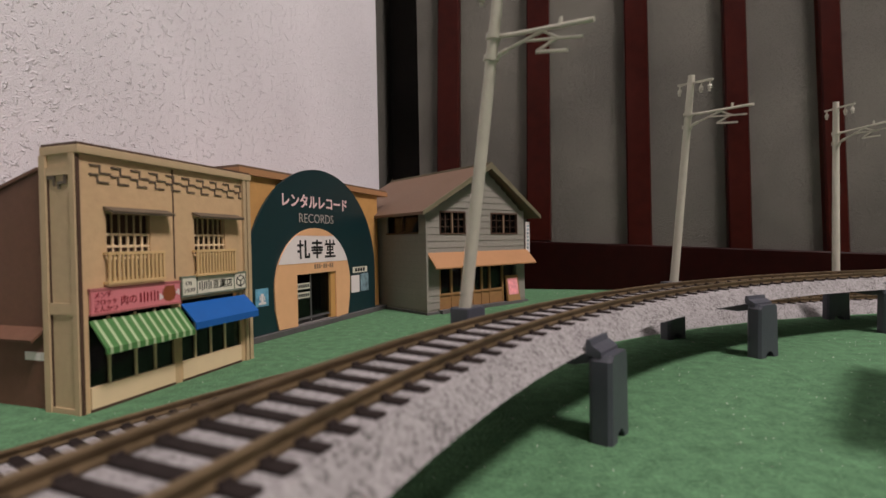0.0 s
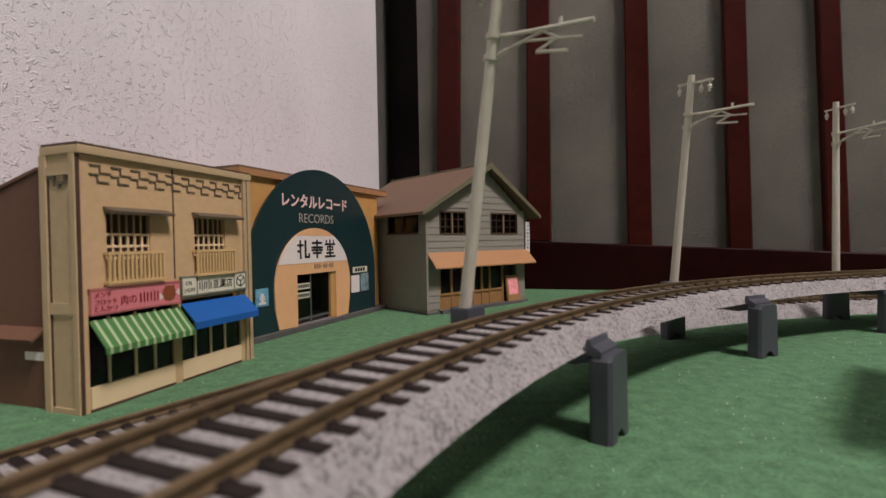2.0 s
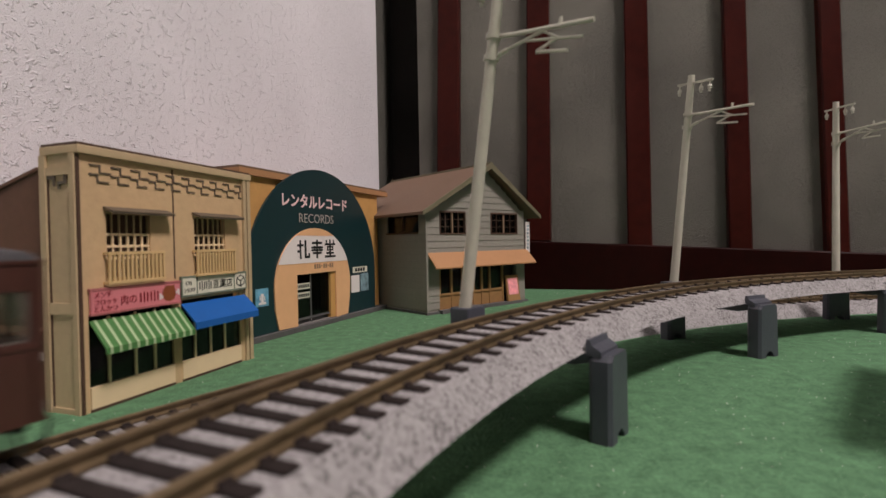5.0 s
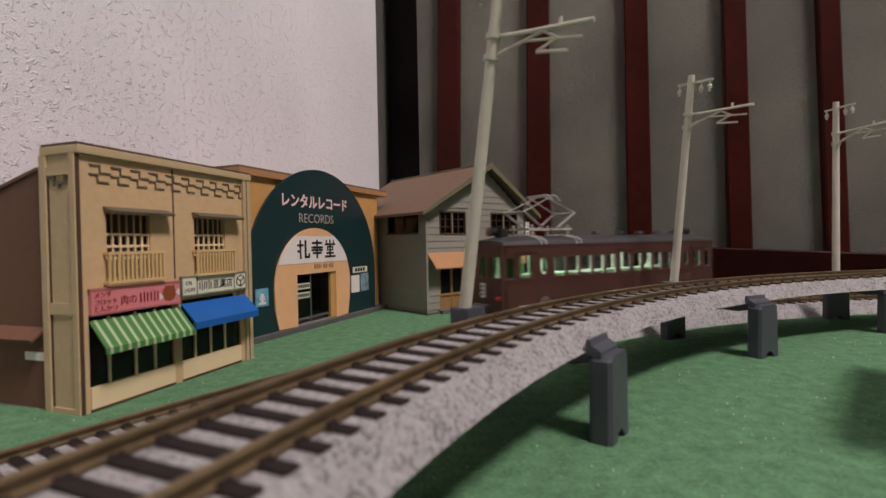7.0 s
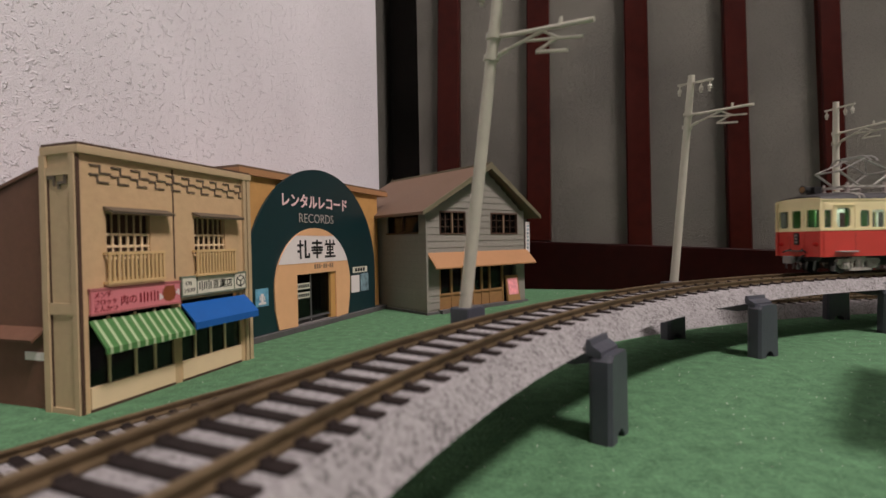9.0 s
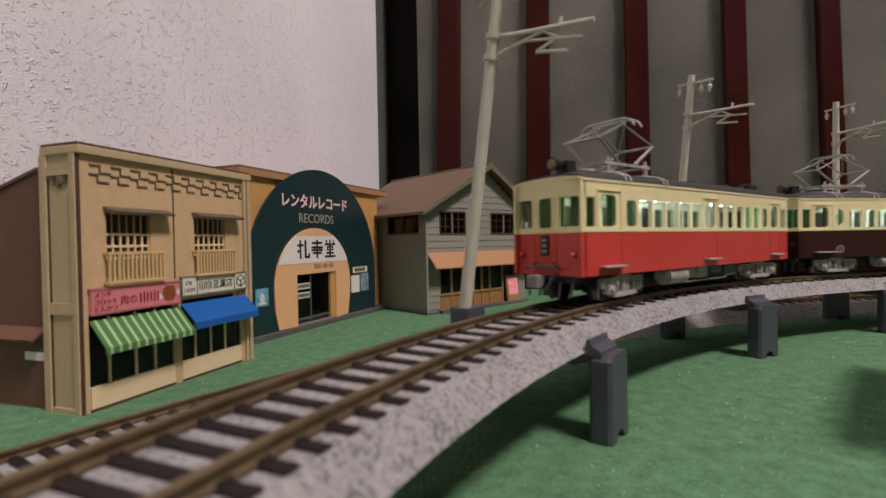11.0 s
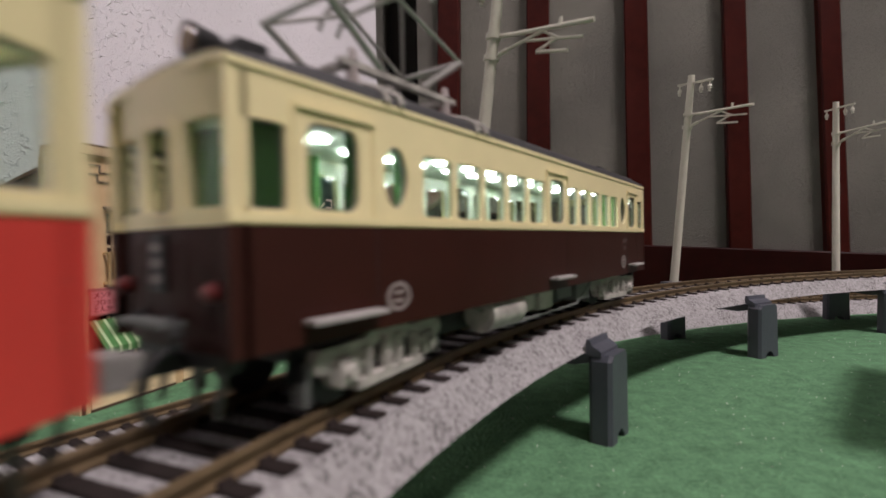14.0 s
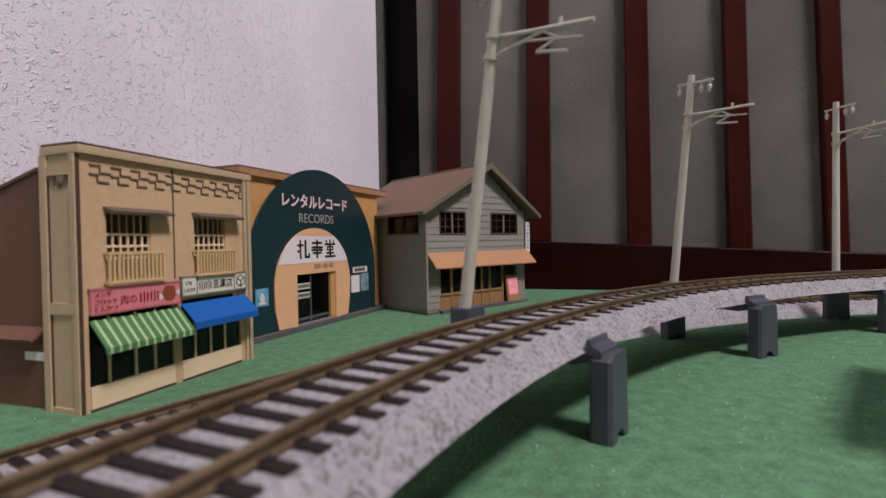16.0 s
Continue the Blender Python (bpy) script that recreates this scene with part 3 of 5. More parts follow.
def build_car(name, upper, lower, round_port, label, lit):
    """A bogie car 98 mm long; x to its leading end, z up from the rail top."""
    t = thing(name, Matrix(), label, "railcar")
    hl, hw = 49.1, 8.7
    zb, zbelt, ze, zw0, zw1 = 5.75, 14.0, 24.05, 15.0, 20.6
    wins = []                                  # from the leading end: kind, start, end of cell, hole
    def cell(kind, a, b, h0, h1, z0=zw0, z1=zw1, rho=0.2):
        wins.append((kind, a, b, h0, h1, z0, z1, rho))
    cell("cab", 0.0, 5.0, 0.75, 4.2, 15.0, 20.7, 0.08)
    cell("door", 5.0, 12.7, 5.9, 10.8, 15.1, 21.3, 0.35)
    if round_port:
        cell("port", 12.7, 18.4, 13.6, 16.6, 15.6, 20.8, 1.0)
    else:
        cell("narrow", 12.7, 18.4, 14.4, 17.8, 15.2, 20.5, 0.3)
    for k in range(5):
        a = 18.4 + k * 5.46
        cell("side", a, a + 5.46, a + 0.4, a + 5.06, 15.0, 20.6, 0.12)
    cell("door", 45.7, 53.0, 47.1, 52.0, 15.1, 21.2, 0.35)
    for k in range(5):
        a = 53.0 + k * 5.2
        cell("side", a, a + 5.2, a + 0.6, a + 4.8, 15.0, 20.6, 0.12)
    if round_port:
        cell("port", 79.0, 84.8, 80.4, 83.5, 15.6, 20.8, 1.0)
    else:
        cell("narrow", 79.0, 84.8, 79.8, 83.4, 15.2, 20.5, 0.3)
    cell("door", 84.8, 92.2, 85.9, 90.8, 15.1, 21.3, 0.35)
    cell("cab", 92.2, 98.2, 93.0, 96.6, 15.0, 20.7, 0.08)
    for sy in (1, -1):
        def flat(x, z, d, sy=sy):
            return (hl - x, sy * (hw - d), z)
        up = bmesh.new()
        for kind, a, b, h0, h1, z0, z1, rho in wins:
            plate(up, flat, a, b, zbelt, ze - 0.9, (h0, h1, z0, z1), rho, 0.4)
            if kind in ("door", "port", "narrow", "cab"):
                f = (lambda x, z, d, sy=sy: (hl - x, sy * (hw - 0.25 - d), z))
                frames = bmesh.new()
                plate(frames, f, h0 - 0.2, h1 + 0.2, z0 - 0.2, z1 + 0.2, (h0 + 0.16, h1 - 0.16, z0 + 0.16, z1 - 0.16), rho, 0.16)
                part("window_rubber", frames, CAR["rubber"] if round_port or kind != "cab" else CAR["steel"], t)
        part("upper_side", welded(up), upper, t)
        up = bmesh.new()
        for kind, a, b, h0, h1, z0, z1, rho in wins:
            if 0 < a < 92:
                plate(up, (lambda x, z, d, sy=sy: (hl - x, sy * (hw - 0.62 - d), z)), a, b, zbelt, 22.2, (h0 - 0.1, h1 + 0.1, z0 - 0.1, z1 + 0.1), rho, 0.16, 4)
        part("inner_lining", welded(up), CAR["lining"], t, "light green inside lining")
        bm = bmesh.new()
        for a, z in ((81.6, 11.9), (83.2, 11.9), (82.4, 10.5)):
            box(bm, hl - a - 1.1, hl - a, sy * (hw + 0.02), sy * (hw + 0.06), z, z + 0.8)
        part("lettering_bar", bm, CAR["red_print"] if lower is CAR["red"] else CAR["dim_print"], t)
        part("eave_panel", boxed(-hl, hl, sy * hw - (0.7 if sy > 0 else 0), sy * hw + (0.7 if sy < 0 else 0), ze - 0.9, ze), upper, t)
        lo = bmesh.new()
        box(lo, -hl, hl, sy * hw - (0.7 if sy > 0 else 0), sy * hw + (0.7 if sy < 0 else 0), zb, zbelt)
        part("lower_side", lo, lower, t)
        # raised belt and eave mouldings, door grooves and rain strips
        part("moulding", boxed(-hl, hl, sy * hw - 0.1, sy * hw + 0.12 * sy, zbelt + 0.15, zbelt + 0.75), upper, t)
        part("moulding", boxed(-hl, hl, sy * hw - 0.1, sy * hw + 0.16 * sy, ze - 0.35, ze + 0.1), upper, t)
        for x in (12.6, 52.8, 85.0, 92.0):
            bm = bmesh.new()
            box(bm, hl - x - 0.04, hl - x + 0.04, sy * hw - 0.05, sy * hw + 0.03 * sy, zb + 0.5, zbelt)
            part("door_groove", bm, CAR["black"], t)
        for a, b in ((4.8, 12.4), (45.8, 53.2), (84.9, 92.1)):
            bm = bmesh.new()
            box(bm, hl - b, hl - a, sy * hw - 0.1, sy * (hw + 0.28), 22.0, 22.3)
            part("rain_strip", bm, upper, t)
            for x in (a, b):
                part("door_post", boxed(hl - x - 0.16, hl - x + 0.16, sy * hw - 0.1, sy * (hw + 0.16), zbelt + 0.75, 22.0), upper, t)
        for a, b in ((5.2, 12.4), (46.2, 52.8), (85.4, 92.0)):
            bm = bmesh.new()
            box(bm, hl - b, hl - a, sy * (hw + 0.05), sy * (hw + 1.5), 7.2, 7.6, bevel=0.1)
            part("door_step", bm, CAR["step"], t, "pale grey door step")
        bm = bmesh.new()
        box(bm, -hl + 0.8, hl - 0.8, sy * (hw - 0.46), sy * (hw - 0.54), zw0 - 0.3, zw1 + 0.4)
        o = part("window_glass", bm, M["clear"], t, "clear side glazing")
        o.visible_shadow = False
        if round_port:
            for x in (15.1, 82.0):
                bm = bmesh.new()
                for k in range(24):
                    q = [radians(k * 15), radians(k * 15 + 15)]
                    v = [bm.verts.new((hl - x + r * _m.cos(a), sy * (hw + 0.06), 8.2 + r * 0.82 * _m.sin(a))) for r, a in ((1.1, q[0]), (1.1, q[1]), (1.5, q[1]), (1.5, q[0]))]
                    bm.faces.new(v)
                for z in (7.7, 8.4):
                    box(bm, hl - x - 0.6, hl - x + 0.6, sy * (hw + 0.03), sy * (hw + 0.07), z, z + 0.3)
                part("emblem", bm, CAR["emblem"], t, "pale round ring emblem")
    # ends
    for sx in (1, -1):
        def flat(y, z, d, sx=sx):
            return (sx * (hl - d - 0.9 * (abs(y) / hw) ** 3), y, z)
        up = bmesh.new()
        for a, b, h in ((-hw, -3.0, (-7.8, -3.5, 15.2, 20.9)), (-3.0, 3.0, (-2.1, 2.1, 14.9, 21.1)), (3.0, hw, (3.5, 7.8, 15.2, 20.9))):
            plate(up, flat, a, b, zbelt, ze, h, 0.12, 0.6)
        part("upper_end", welded(up), upper, t)
        lo = bmesh.new()
        plate(lo, flat, -hw, -3.0, zb, zbelt, None, 0, 0.6), plate(lo, flat, -3.0, 3.0, zb, zbelt, None, 0, 0.6), plate(lo, flat, 3.0, hw, zb, zbelt, None, 0, 0.6)
        part("lower_end", welded(lo), lower, t)
        bm = bmesh.new()
        plate(bm, lambda y, z, d, sx=sx: (sx * (hl + 0.12 - d), y, z), -2.4, 2.4, 14.6, 21.4, (-1.7, 1.7, 15.1, 20.9), 0.2, 0.4)
        part("gangway_frame", bm, upper, t)
        bm = bmesh.new()
        box(bm, sx * (hl - 0.8), sx * (hl - 0.72), -8.1, 8.1, 14.9, 21.3)
        part("end_glass", bm, M["clear"], t, "clear end glazing").visible_shadow = False
        bm = bmesh.new()
        box(bm, sx * (hl - 0.05), sx * (hl + 0.35), -0.9, 0.9, 9.6, 13.6)
        part("number_board", bm, CAR["black"] if upper is not lower else M["white_sign"], t, "upright number board with marks")
        bm = bmesh.new()
        for k in range(3):
            box(bm, sx * (hl + 0.34), sx * (hl + 0.39), -0.5, 0.5, 10.2 + k * 1.1, 10.8 + k * 1.1)
        part("number_mark", bm, CAR["emblem"] if upper is not lower else CAR["black"], t)
        for y in (-6.6, 6.6):
            bm = bmesh.new()
            rod(bm, (sx * (hl - 1.2), y, 9.8), (sx * (hl + 0.1), y, 9.8), 0.72, 0.68, 14)
            rod(bm, (sx * (hl + 0.1), y, 9.8), (sx * (hl + 0.55), y, 9.8), 0.6, 0.35, 14)
            part("tail_lamp", bm, CAR["lamp_lit"] if (lit and sx > 0) else CAR["lamp_red"], t, "round red tail lamp", smooth=True)
        bm = bmesh.new()
        box(bm, sx * (hl - 0.2), sx * (hl + 1.6), -3.2, 3.2, 7.4, 7.8)
        part("end_step", bm, CAR["box"], t)
        part("pilot_beam", boxed(sx * (hl - 2.2), sx * (hl - 0.9), -6.6, 6.6, 4.4, 5.8, bevel=0.2), CAR["black"], t)
        for y in (-5.6, -2.6, 2.6, 5.6):
            bm = bmesh.new()
            rod(bm, (sx * (hl - 1.4), y, 5.2), (sx * (hl - 0.9), y * 0.95, 1.4), 0.32, 0.26)
            part("guard_iron", bm, CAR["box"], t)
        bm = bmesh.new()                        # coupler with hook, drawbar and hose
        box(bm, sx * (hl - 2.0), sx * (hl + 1.6), -1.0, 1.0, 4.0, 5.2)
        part("drawbar", bm, CAR["black"], t)
        bm = bmesh.new()
        box(bm, sx * (hl + 1.3), sx * (hl + 2.5), -1.0, 1.0, 3.9, 5.7, bevel=0.2)
        box(bm, sx * (hl + 2.5), sx * (hl + 4.2), -1.4, 1.4, 3.5, 6.0, bevel=0.3)
        part("coupler_head", bm, CAR["coupler"], t, "boxy grey coupler head")
        bm = bmesh.new()
        tube(bm, [(sx * (hl + 0.4 + 2.6 * _m.sin(radians(k * 20))), 3.4, 6.2 - 2.6 * (1 - _m.cos(radians(k * 20)))) for k in range(8)], 0.3)
        part("brake_hose", bm, CAR["black"], t)
        bm = bmesh.new()
        rod(bm, (sx * (hl + 0.3), 2.0, 8.2), (sx * (hl + 1.1), 4.6, 7.0), 0.22), rod(bm, (sx * (hl + 0.3), -2.0, 8.2), (sx * (hl + 1.1), -4.6, 7.0), 0.22)
        part("jumper_cable", bm, CAR["black"], t)
        bm = bmesh.new()                        # forehead panel, arched to the roof
        prism(bm, [(hw * _m.cos(radians(a)), ze - 0.02 + 0.95 * max(0, _m.sin(radians(a))) ** 0.8) for a in range(0, 181, 12)], sx * (hl - 0.75), sx * (hl - 0.05), "x")
        part("forehead", bm, upper, t)
        for y in (-2.75, 2.75):
            part("handrail", tube(bmesh.new(), [(sx * (hl - 0.1), y, 7.9), (sx * (hl + 0.35), y, 8.3), (sx * (hl + 0.35), y, 12.6), (sx * (hl - 0.1), y, 13.0)], 0.11), lower, t)
        # headlamp on the roof
        bm = bmesh.new()
        rod(bm, (sx * (hl - 4.4), 0, 27.9), (sx * (hl - 2.2), 0, 27.9), 1.0, 1.35, 16)
        part("headlamp", bm, CAR["black"], t, smooth=True)
        bm = bmesh.new()
        rod(bm, (sx * (hl - 2.2), 0, 27.9), (sx * (hl - 2.05), 0, 27.9), 1.05, 1.0, 16)
        part("headlamp_lens", bm, CAR["lamp_dim"], t, "dull orange headlamp lens")
        bm = bmesh.new()
        box(bm, sx * (hl - 8.0), sx * (hl - 5.2), -1.6, 1.6, 26.4, 28.8, bevel=0.25)
        part("resistor_box", bm, CAR["black"], t)
    # roof: cambered, lower at the ends
    bm = bmesh.new()
    rows = []
    for k in range(15):
        x = -hl + 0.5 + (2 * hl - 1.0) * k / 14
        e = max(0.0, abs(x) - (hl - 6)) / 6.25
        crown = 2.5 * (1 - 0.6 * e * e)
        arc = [((hw + 0.1) * _m.cos(radians(a)) , ze + 0.1 + crown * max(0, _m.sin(radians(a))) ** 0.8) for a in range(0, 181, 15)]
        rows.append([bm.verts.new((x, y, z)) for y, z in arc] + [bm.verts.new((x, 0, ze - 0.1))])
    n = len(rows[0])
    for a, b in zip(rows, rows[1:]):
        for i in range(n):
            bm.faces.new((a[i], b[i], b[(i + 1) % n], a[(i + 1) % n]))
    bm.faces.new(rows[0]), bm.faces.new(rows[-1][::-1])
    part("roof", bm, CAR["roof"], t, "dark grey cambered roof", smooth=True)
    for x in (-40, -30, -20, -10, 2):
        bm = bmesh.new()
        rod(bm, (x, -1.0, 27.0), (x, -1.0, 28.0), 1.5, 1.25, 12)
        part("roof_vent", bm, CAR["roof"], t, smooth=True)
    for x in (33.5, 35.2, 19.5, 21.2):
        bm = bmesh.new()
        tube(bm, [(x, (hw + 0.3) * _m.cos(radians(k * 15)), ze + 0.2 + 2.55 * max(0, _m.sin(radians(k * 15))) ** 0.8) for k in range(13)], 0.28)
        part("roof_conduit", bm, CAR["gear"], t, "pale grey roof conduit")
    # pantograph
    panto = thing("pantograph", Matrix(), "", "")
    panto.parent = t
    for key in ("label", "category"):
        if key in panto:
            del panto[key]
    bm = bmesh.new()
    for y in (-4.2, 4.2):
        box(bm, 19, 36, y - 0.4, y + 0.4, 28.3, 28.9)
    for x in (20, 27.5, 35):
        box(bm, x - 0.4, x + 0.4, -4.4, 4.4, 28.3, 28.9)
    part("base_frame", bm, CAR["gear"], panto)
    for x in (20.5, 34.5):
        for y in (-4.2, 4.2):
            bm = bmesh.new()
            rod(bm, (x, y, 26.2), (x, y, 28.4), 0.7, 0.5, 10)
            rod(bm, (x, y, 28.9), (x, y, 30.0), 0.55, 0.3, 10)
            part("insulator", bm, CAR["emblem"], panto, "pale insulator", smooth=True)
    bm = bmesh.new()
    top = 38.2
    for y, k in ((-4.2, -3.2), (4.2, 3.2)):
        rod(bm, (24.5, y, 29), (17.5, y * 1.05, 33.6), 0.36), rod(bm, (30.5, y, 29), (37.5, y * 1.05, 33.6), 0.36)
        rod(bm, (17.5, y * 1.05, 33.6), (28.6, k, top), 0.24), rod(bm, (37.5, y * 1.05, 33.6), (26.4, k, top), 0.24)
    for x in (17.5, 37.5):
        rod(bm, (x, -4.5, 33.6), (x, 4.5, 33.6), 0.32)
    rod(bm, (17.5, -4.4, 33.6), (26.4, 3.2, top), 0.16), rod(bm, (37.5, 4.4, 33.6), (28.6, -3.2, top), 0.16)
    part("folding_frame", bm, CAR["steel"], panto, "thin bright steel folding frame")
    bm = bmesh.new()
    for x in (26.2, 28.8):
        rod(bm, (x, -4.6, top + 0.4), (x, 4.6, top + 0.4), 0.3)
        for s in (-1, 1):
            rod(bm, (x, 4.6 * s, top + 0.4), (x, 6.2 * s, top - 0.4), 0.28), rod(bm, (x, 6.2 * s, top - 0.4), (x, 7.0 * s, top - 1.6), 0.24)
    part("contact_bow", bm, CAR["steel"], panto)
    # interior
    part("interior_floor", boxed(-hl + 0.9, hl - 0.9, -8.0, 8.0, zb + 0.7, zb + 1.4), CAR["pale_in"], t)
    for y0, y1 in ((-7.9, -5.0), (5.0, 7.9)):
        for a, b in ((-33, -8), (8, 33)):
            part("seat", boxed(a, b, y0, y1, 10.5, 14.4), CAR["seat_in"], t, "green bench seat")
    part("interior_ceiling", boxed(-hl + 1, hl - 1, -8.0, 8.0, 22.3, 23.1), CAR["pale_in"], t)
    for k in range(13):
        bm = bmesh.new()
        for y in (-1.5, 1.5):
            rod(bm, (-36 + k * 6, y, 21.95), (-36 + k * 6, y, 22.32), 0.6, 0.6, 10)
        part("interior_light", bm, CAR["light_in"], t, "pair of small white glowing lamps")
    for x in (43.6, 36.6, 30.6, -30.6):
        bm = bmesh.new()
        inner = 5.6 if x in (36.6, 30.6) else 4.0 if x < 0 else 2.2
        box(bm, x - 0.3, x + 0.3, inner, 7.9, 7.1, 22.3)
        if x > 0:
            box(bm, x - 0.3, x + 0.3, -7.9, -inner, 7.1, 22.3)
        part("partition", bm, CAR["mid_green"] if x < 0 else CAR["green_in"], t)
    # bogies and underfloor gear
    for sx in (1, -1):
        x0 = sx * 34.0
        bog = new("bogie")
        bog.parent = t
        bog.matrix_basis = mm(x0, 0, 0, sx * 8.1)
        for y in (-6.3, 6.3):
            s = 1 if y > 0 else -1
            bm = bmesh.new()                    # upper beam, drop ends
            prism(bm, [(-9.6, 3.9), (-9.0, 4.9), (-3.4, 4.9), (-2.6, 5.6), (2.6, 5.6), (3.4, 4.9), (9.0, 4.9), (9.6, 3.9), (9.2, 3.2), (8.0, 3.0), (7.4, 1.9), (5.0, 1.9), (4.5, 3.4), (3.0, 3.7), (2.2, 4.2), (-2.2, 4.2), (-3.0, 3.7), (-4.5, 3.4), (-5.0, 1.9), (-7.4, 1.9), (-8.0, 3.0), (-9.2, 3.2)], y - 0.45, y + 0.45, "y")
            frame_side = part("side_frame", bm, CAR["gear"], bog, "grey bogie side frame")
            part("equalizer", tube(bmesh.new(), [(-6.2, y + s * 0.5, 3.4), (-4.4, y + s * 0.5, 3.2), (-3.2, y + s * 0.5, 1.7), (3.2, y + s * 0.5, 1.7), (4.4, y + s * 0.5, 3.2), (6.2, y + s * 0.5, 3.4)], 0.33, 8), CAR["gear"], bog)
            for x in (-6.2, 6.2):
                bm = bmesh.new()
                box(bm, x - 1.1, x + 1.1, y - 0.4, y + s * 1.0, 1.7, 3.9, bevel=0.25)
                rod(bm, (x, y + s * 1.0, 2.8), (x, y + s * 1.5, 2.8), 0.75, 0.55, 12)
                part("axle_box", bm, CAR["gear"], bog, smooth=True)
            for x in (-3.6, 3.6, -0.9, 0.9):
                bm = bmesh.new()
                z0, z1 = (2.0, 4.2) if abs(x) > 1 else (1.9, 4.7)
                for k in range(5):
                    z = z0 + (z1 - z0) * k / 5
                    rod(bm, (x, y + s * 0.55, z), (x, y + s * 0.55, z + (z1 - z0) * 0.12), 0.62, 0.62, 10)
                rod(bm, (x, y + s * 0.55, z0), (x, y + s * 0.55, z1), 0.4, 0.4, 8)
                part("coil_spring", bm, CAR["gear"], bog)
            part("spring_plank", boxed(-5.0, 5.0, y - 0.5, y + s * 1.0, 1.0, 1.9, bevel=0.15), CAR["gear"], bog)
            for x in (-9.4, 9.4, -2.9, 2.9):
                bm = bmesh.new()
                rod(bm, (x, y, 4.2), (x * 1.04, y - s * 0.4, 1.0), 0.3, 0.25)
                box(bm, x * 1.04 - 0.3, x * 1.04 + 0.3, y - s * 1.2, y, 1.0, 2.6)
                part("brake_hanger", bm, CAR["box"], bog)
        for x in (-6.2, 6.2):
            for y in (-4.9, 4.9):
                bm = bmesh.new()
                s = 1 if y > 0 else -1
                rod(bm, (x, y - s * 0.9, 2.75), (x, y + s * 0.5, 2.75), 2.75, 2.6, 20)
                rod(bm, (x, y - s * 1.3, 2.85), (x, y - s * 0.9, 2.85), 3.1, 3.1, 20)
                part("wheel", bm, CAR["black"], bog, smooth=True)
        part("bolster", boxed(-8.5, 8.5, -5.8, 5.8, 3.6, 5.7), CAR["black"], bog)
    bm = bmesh.new()
    rod(bm, (9.5, 6.4, 4.2), (17.5, 6.4, 4.2), 2.1, 2.1, 16)
    part("air_tank", bm, CAR["gear"], t, "pale grey cylindrical air tank", smooth=True)
    bm = bmesh.new()
    rod(bm, (-17.5, -6.4, 4.2), (-9.5, -6.4, 4.2), 2.1, 2.1, 16)
    part("air_tank", bm, CAR["gear"], t, "pale grey cylindrical air tank", smooth=True)
    for a, b, z in ((3.5, 8, 3.0), (-2.5, 2.2, 2.6), (-10, -4, 3.4), (-18.5, -12, 2.4)):
        for s in (1, -1):
            part("equipment_box", boxed(a, b, 6.9 if s > 0 else -6.9, 4.4 if s > 0 else -4.4, z + 0.2, 6.0, bevel=0.2), CAR["gear"] if a > -5 else CAR["box"], t)
    part("queen_post", tube(bmesh.new(), [(20, 6.8, 5.8), (12, 6.8, 2.2), (-12, 6.8, 2.2), (-20, 6.8, 5.8)], 0.22), CAR["box"], t)
    part("centre_sill", boxed(-22, 22, -4.0, 4.0, 2.4, 5.7), CAR["black"], t)
    part("underframe", boxed(-hl + 1, hl - 1, -7.8, 7.8, 5.55, zb + 0.72), CAR["black"], t)
    return t


red_car = build_car("red_railcar", CAR["cream"], CAR["red"], False, "red and cream model railcar with lit interior", True)
dark_car = build_car("maroon_railcar", CAR["cream"], CAR["maroon"], True, "dark maroon and cream model railcar with round windows", False)
brown_car = build_car("brown_railcar", CAR["brown"], CAR["brown"], True, "plain dark brown model railcar with round windows", True)


def car_on(c, r, z, a):
    rc = r * _m.cos(_m.asin(32.0 / r))
    return mm(c[0] + rc * _m.cos(radians(a)), c[1] + rc * _m.sin(radians(a)), z, a + 90)


BROWN_RUN = [(0, 250.0), (6.3, 134.2), (6.5, 130.5), (7.0, 121.0), (8.0, 104.8), (8.5, 93.5), (16.0, -45.0)]
RED_RUN = [(0, -30.0), (8.0, 84.6), (8.5, 90.8), (9.0, 97.4), (11.5, 133.3), (12.0, 140.93), (12.5, 148.24), (13.0, 156.1), (13.5, 163.53), (14.0, 170.6), (14.5, 177.6), (16.0, 199.0)]
DARK_RUN = [(0, -55.0), (8.0, 58.4), (11.5, 106.9), (12.5, 121.7), (13.0, 129.12), (13.5, 136.38), (14.0, 143.92), (14.5, 151.5), (15.0, 159.13), (15.5, 166.26), (16.0, 173.8)]


def along(run, t):
    return float(np.interp(t, [a for a, b in run], [b for a, b in run]))


def motions():
    step = [k * 0.25 for k in range(65)]
    walk(red_car, [(t, car_on(UC, UR, UZ, along(RED_RUN, t))) for t in step])
    walk(dark_car, [(t, car_on(UC, UR, UZ, along(DARK_RUN, t))) for t in step])
    walk(brown_car, [(t, car_on(LC, LR, LZ, along(BROWN_RUN, t))) for t in step])


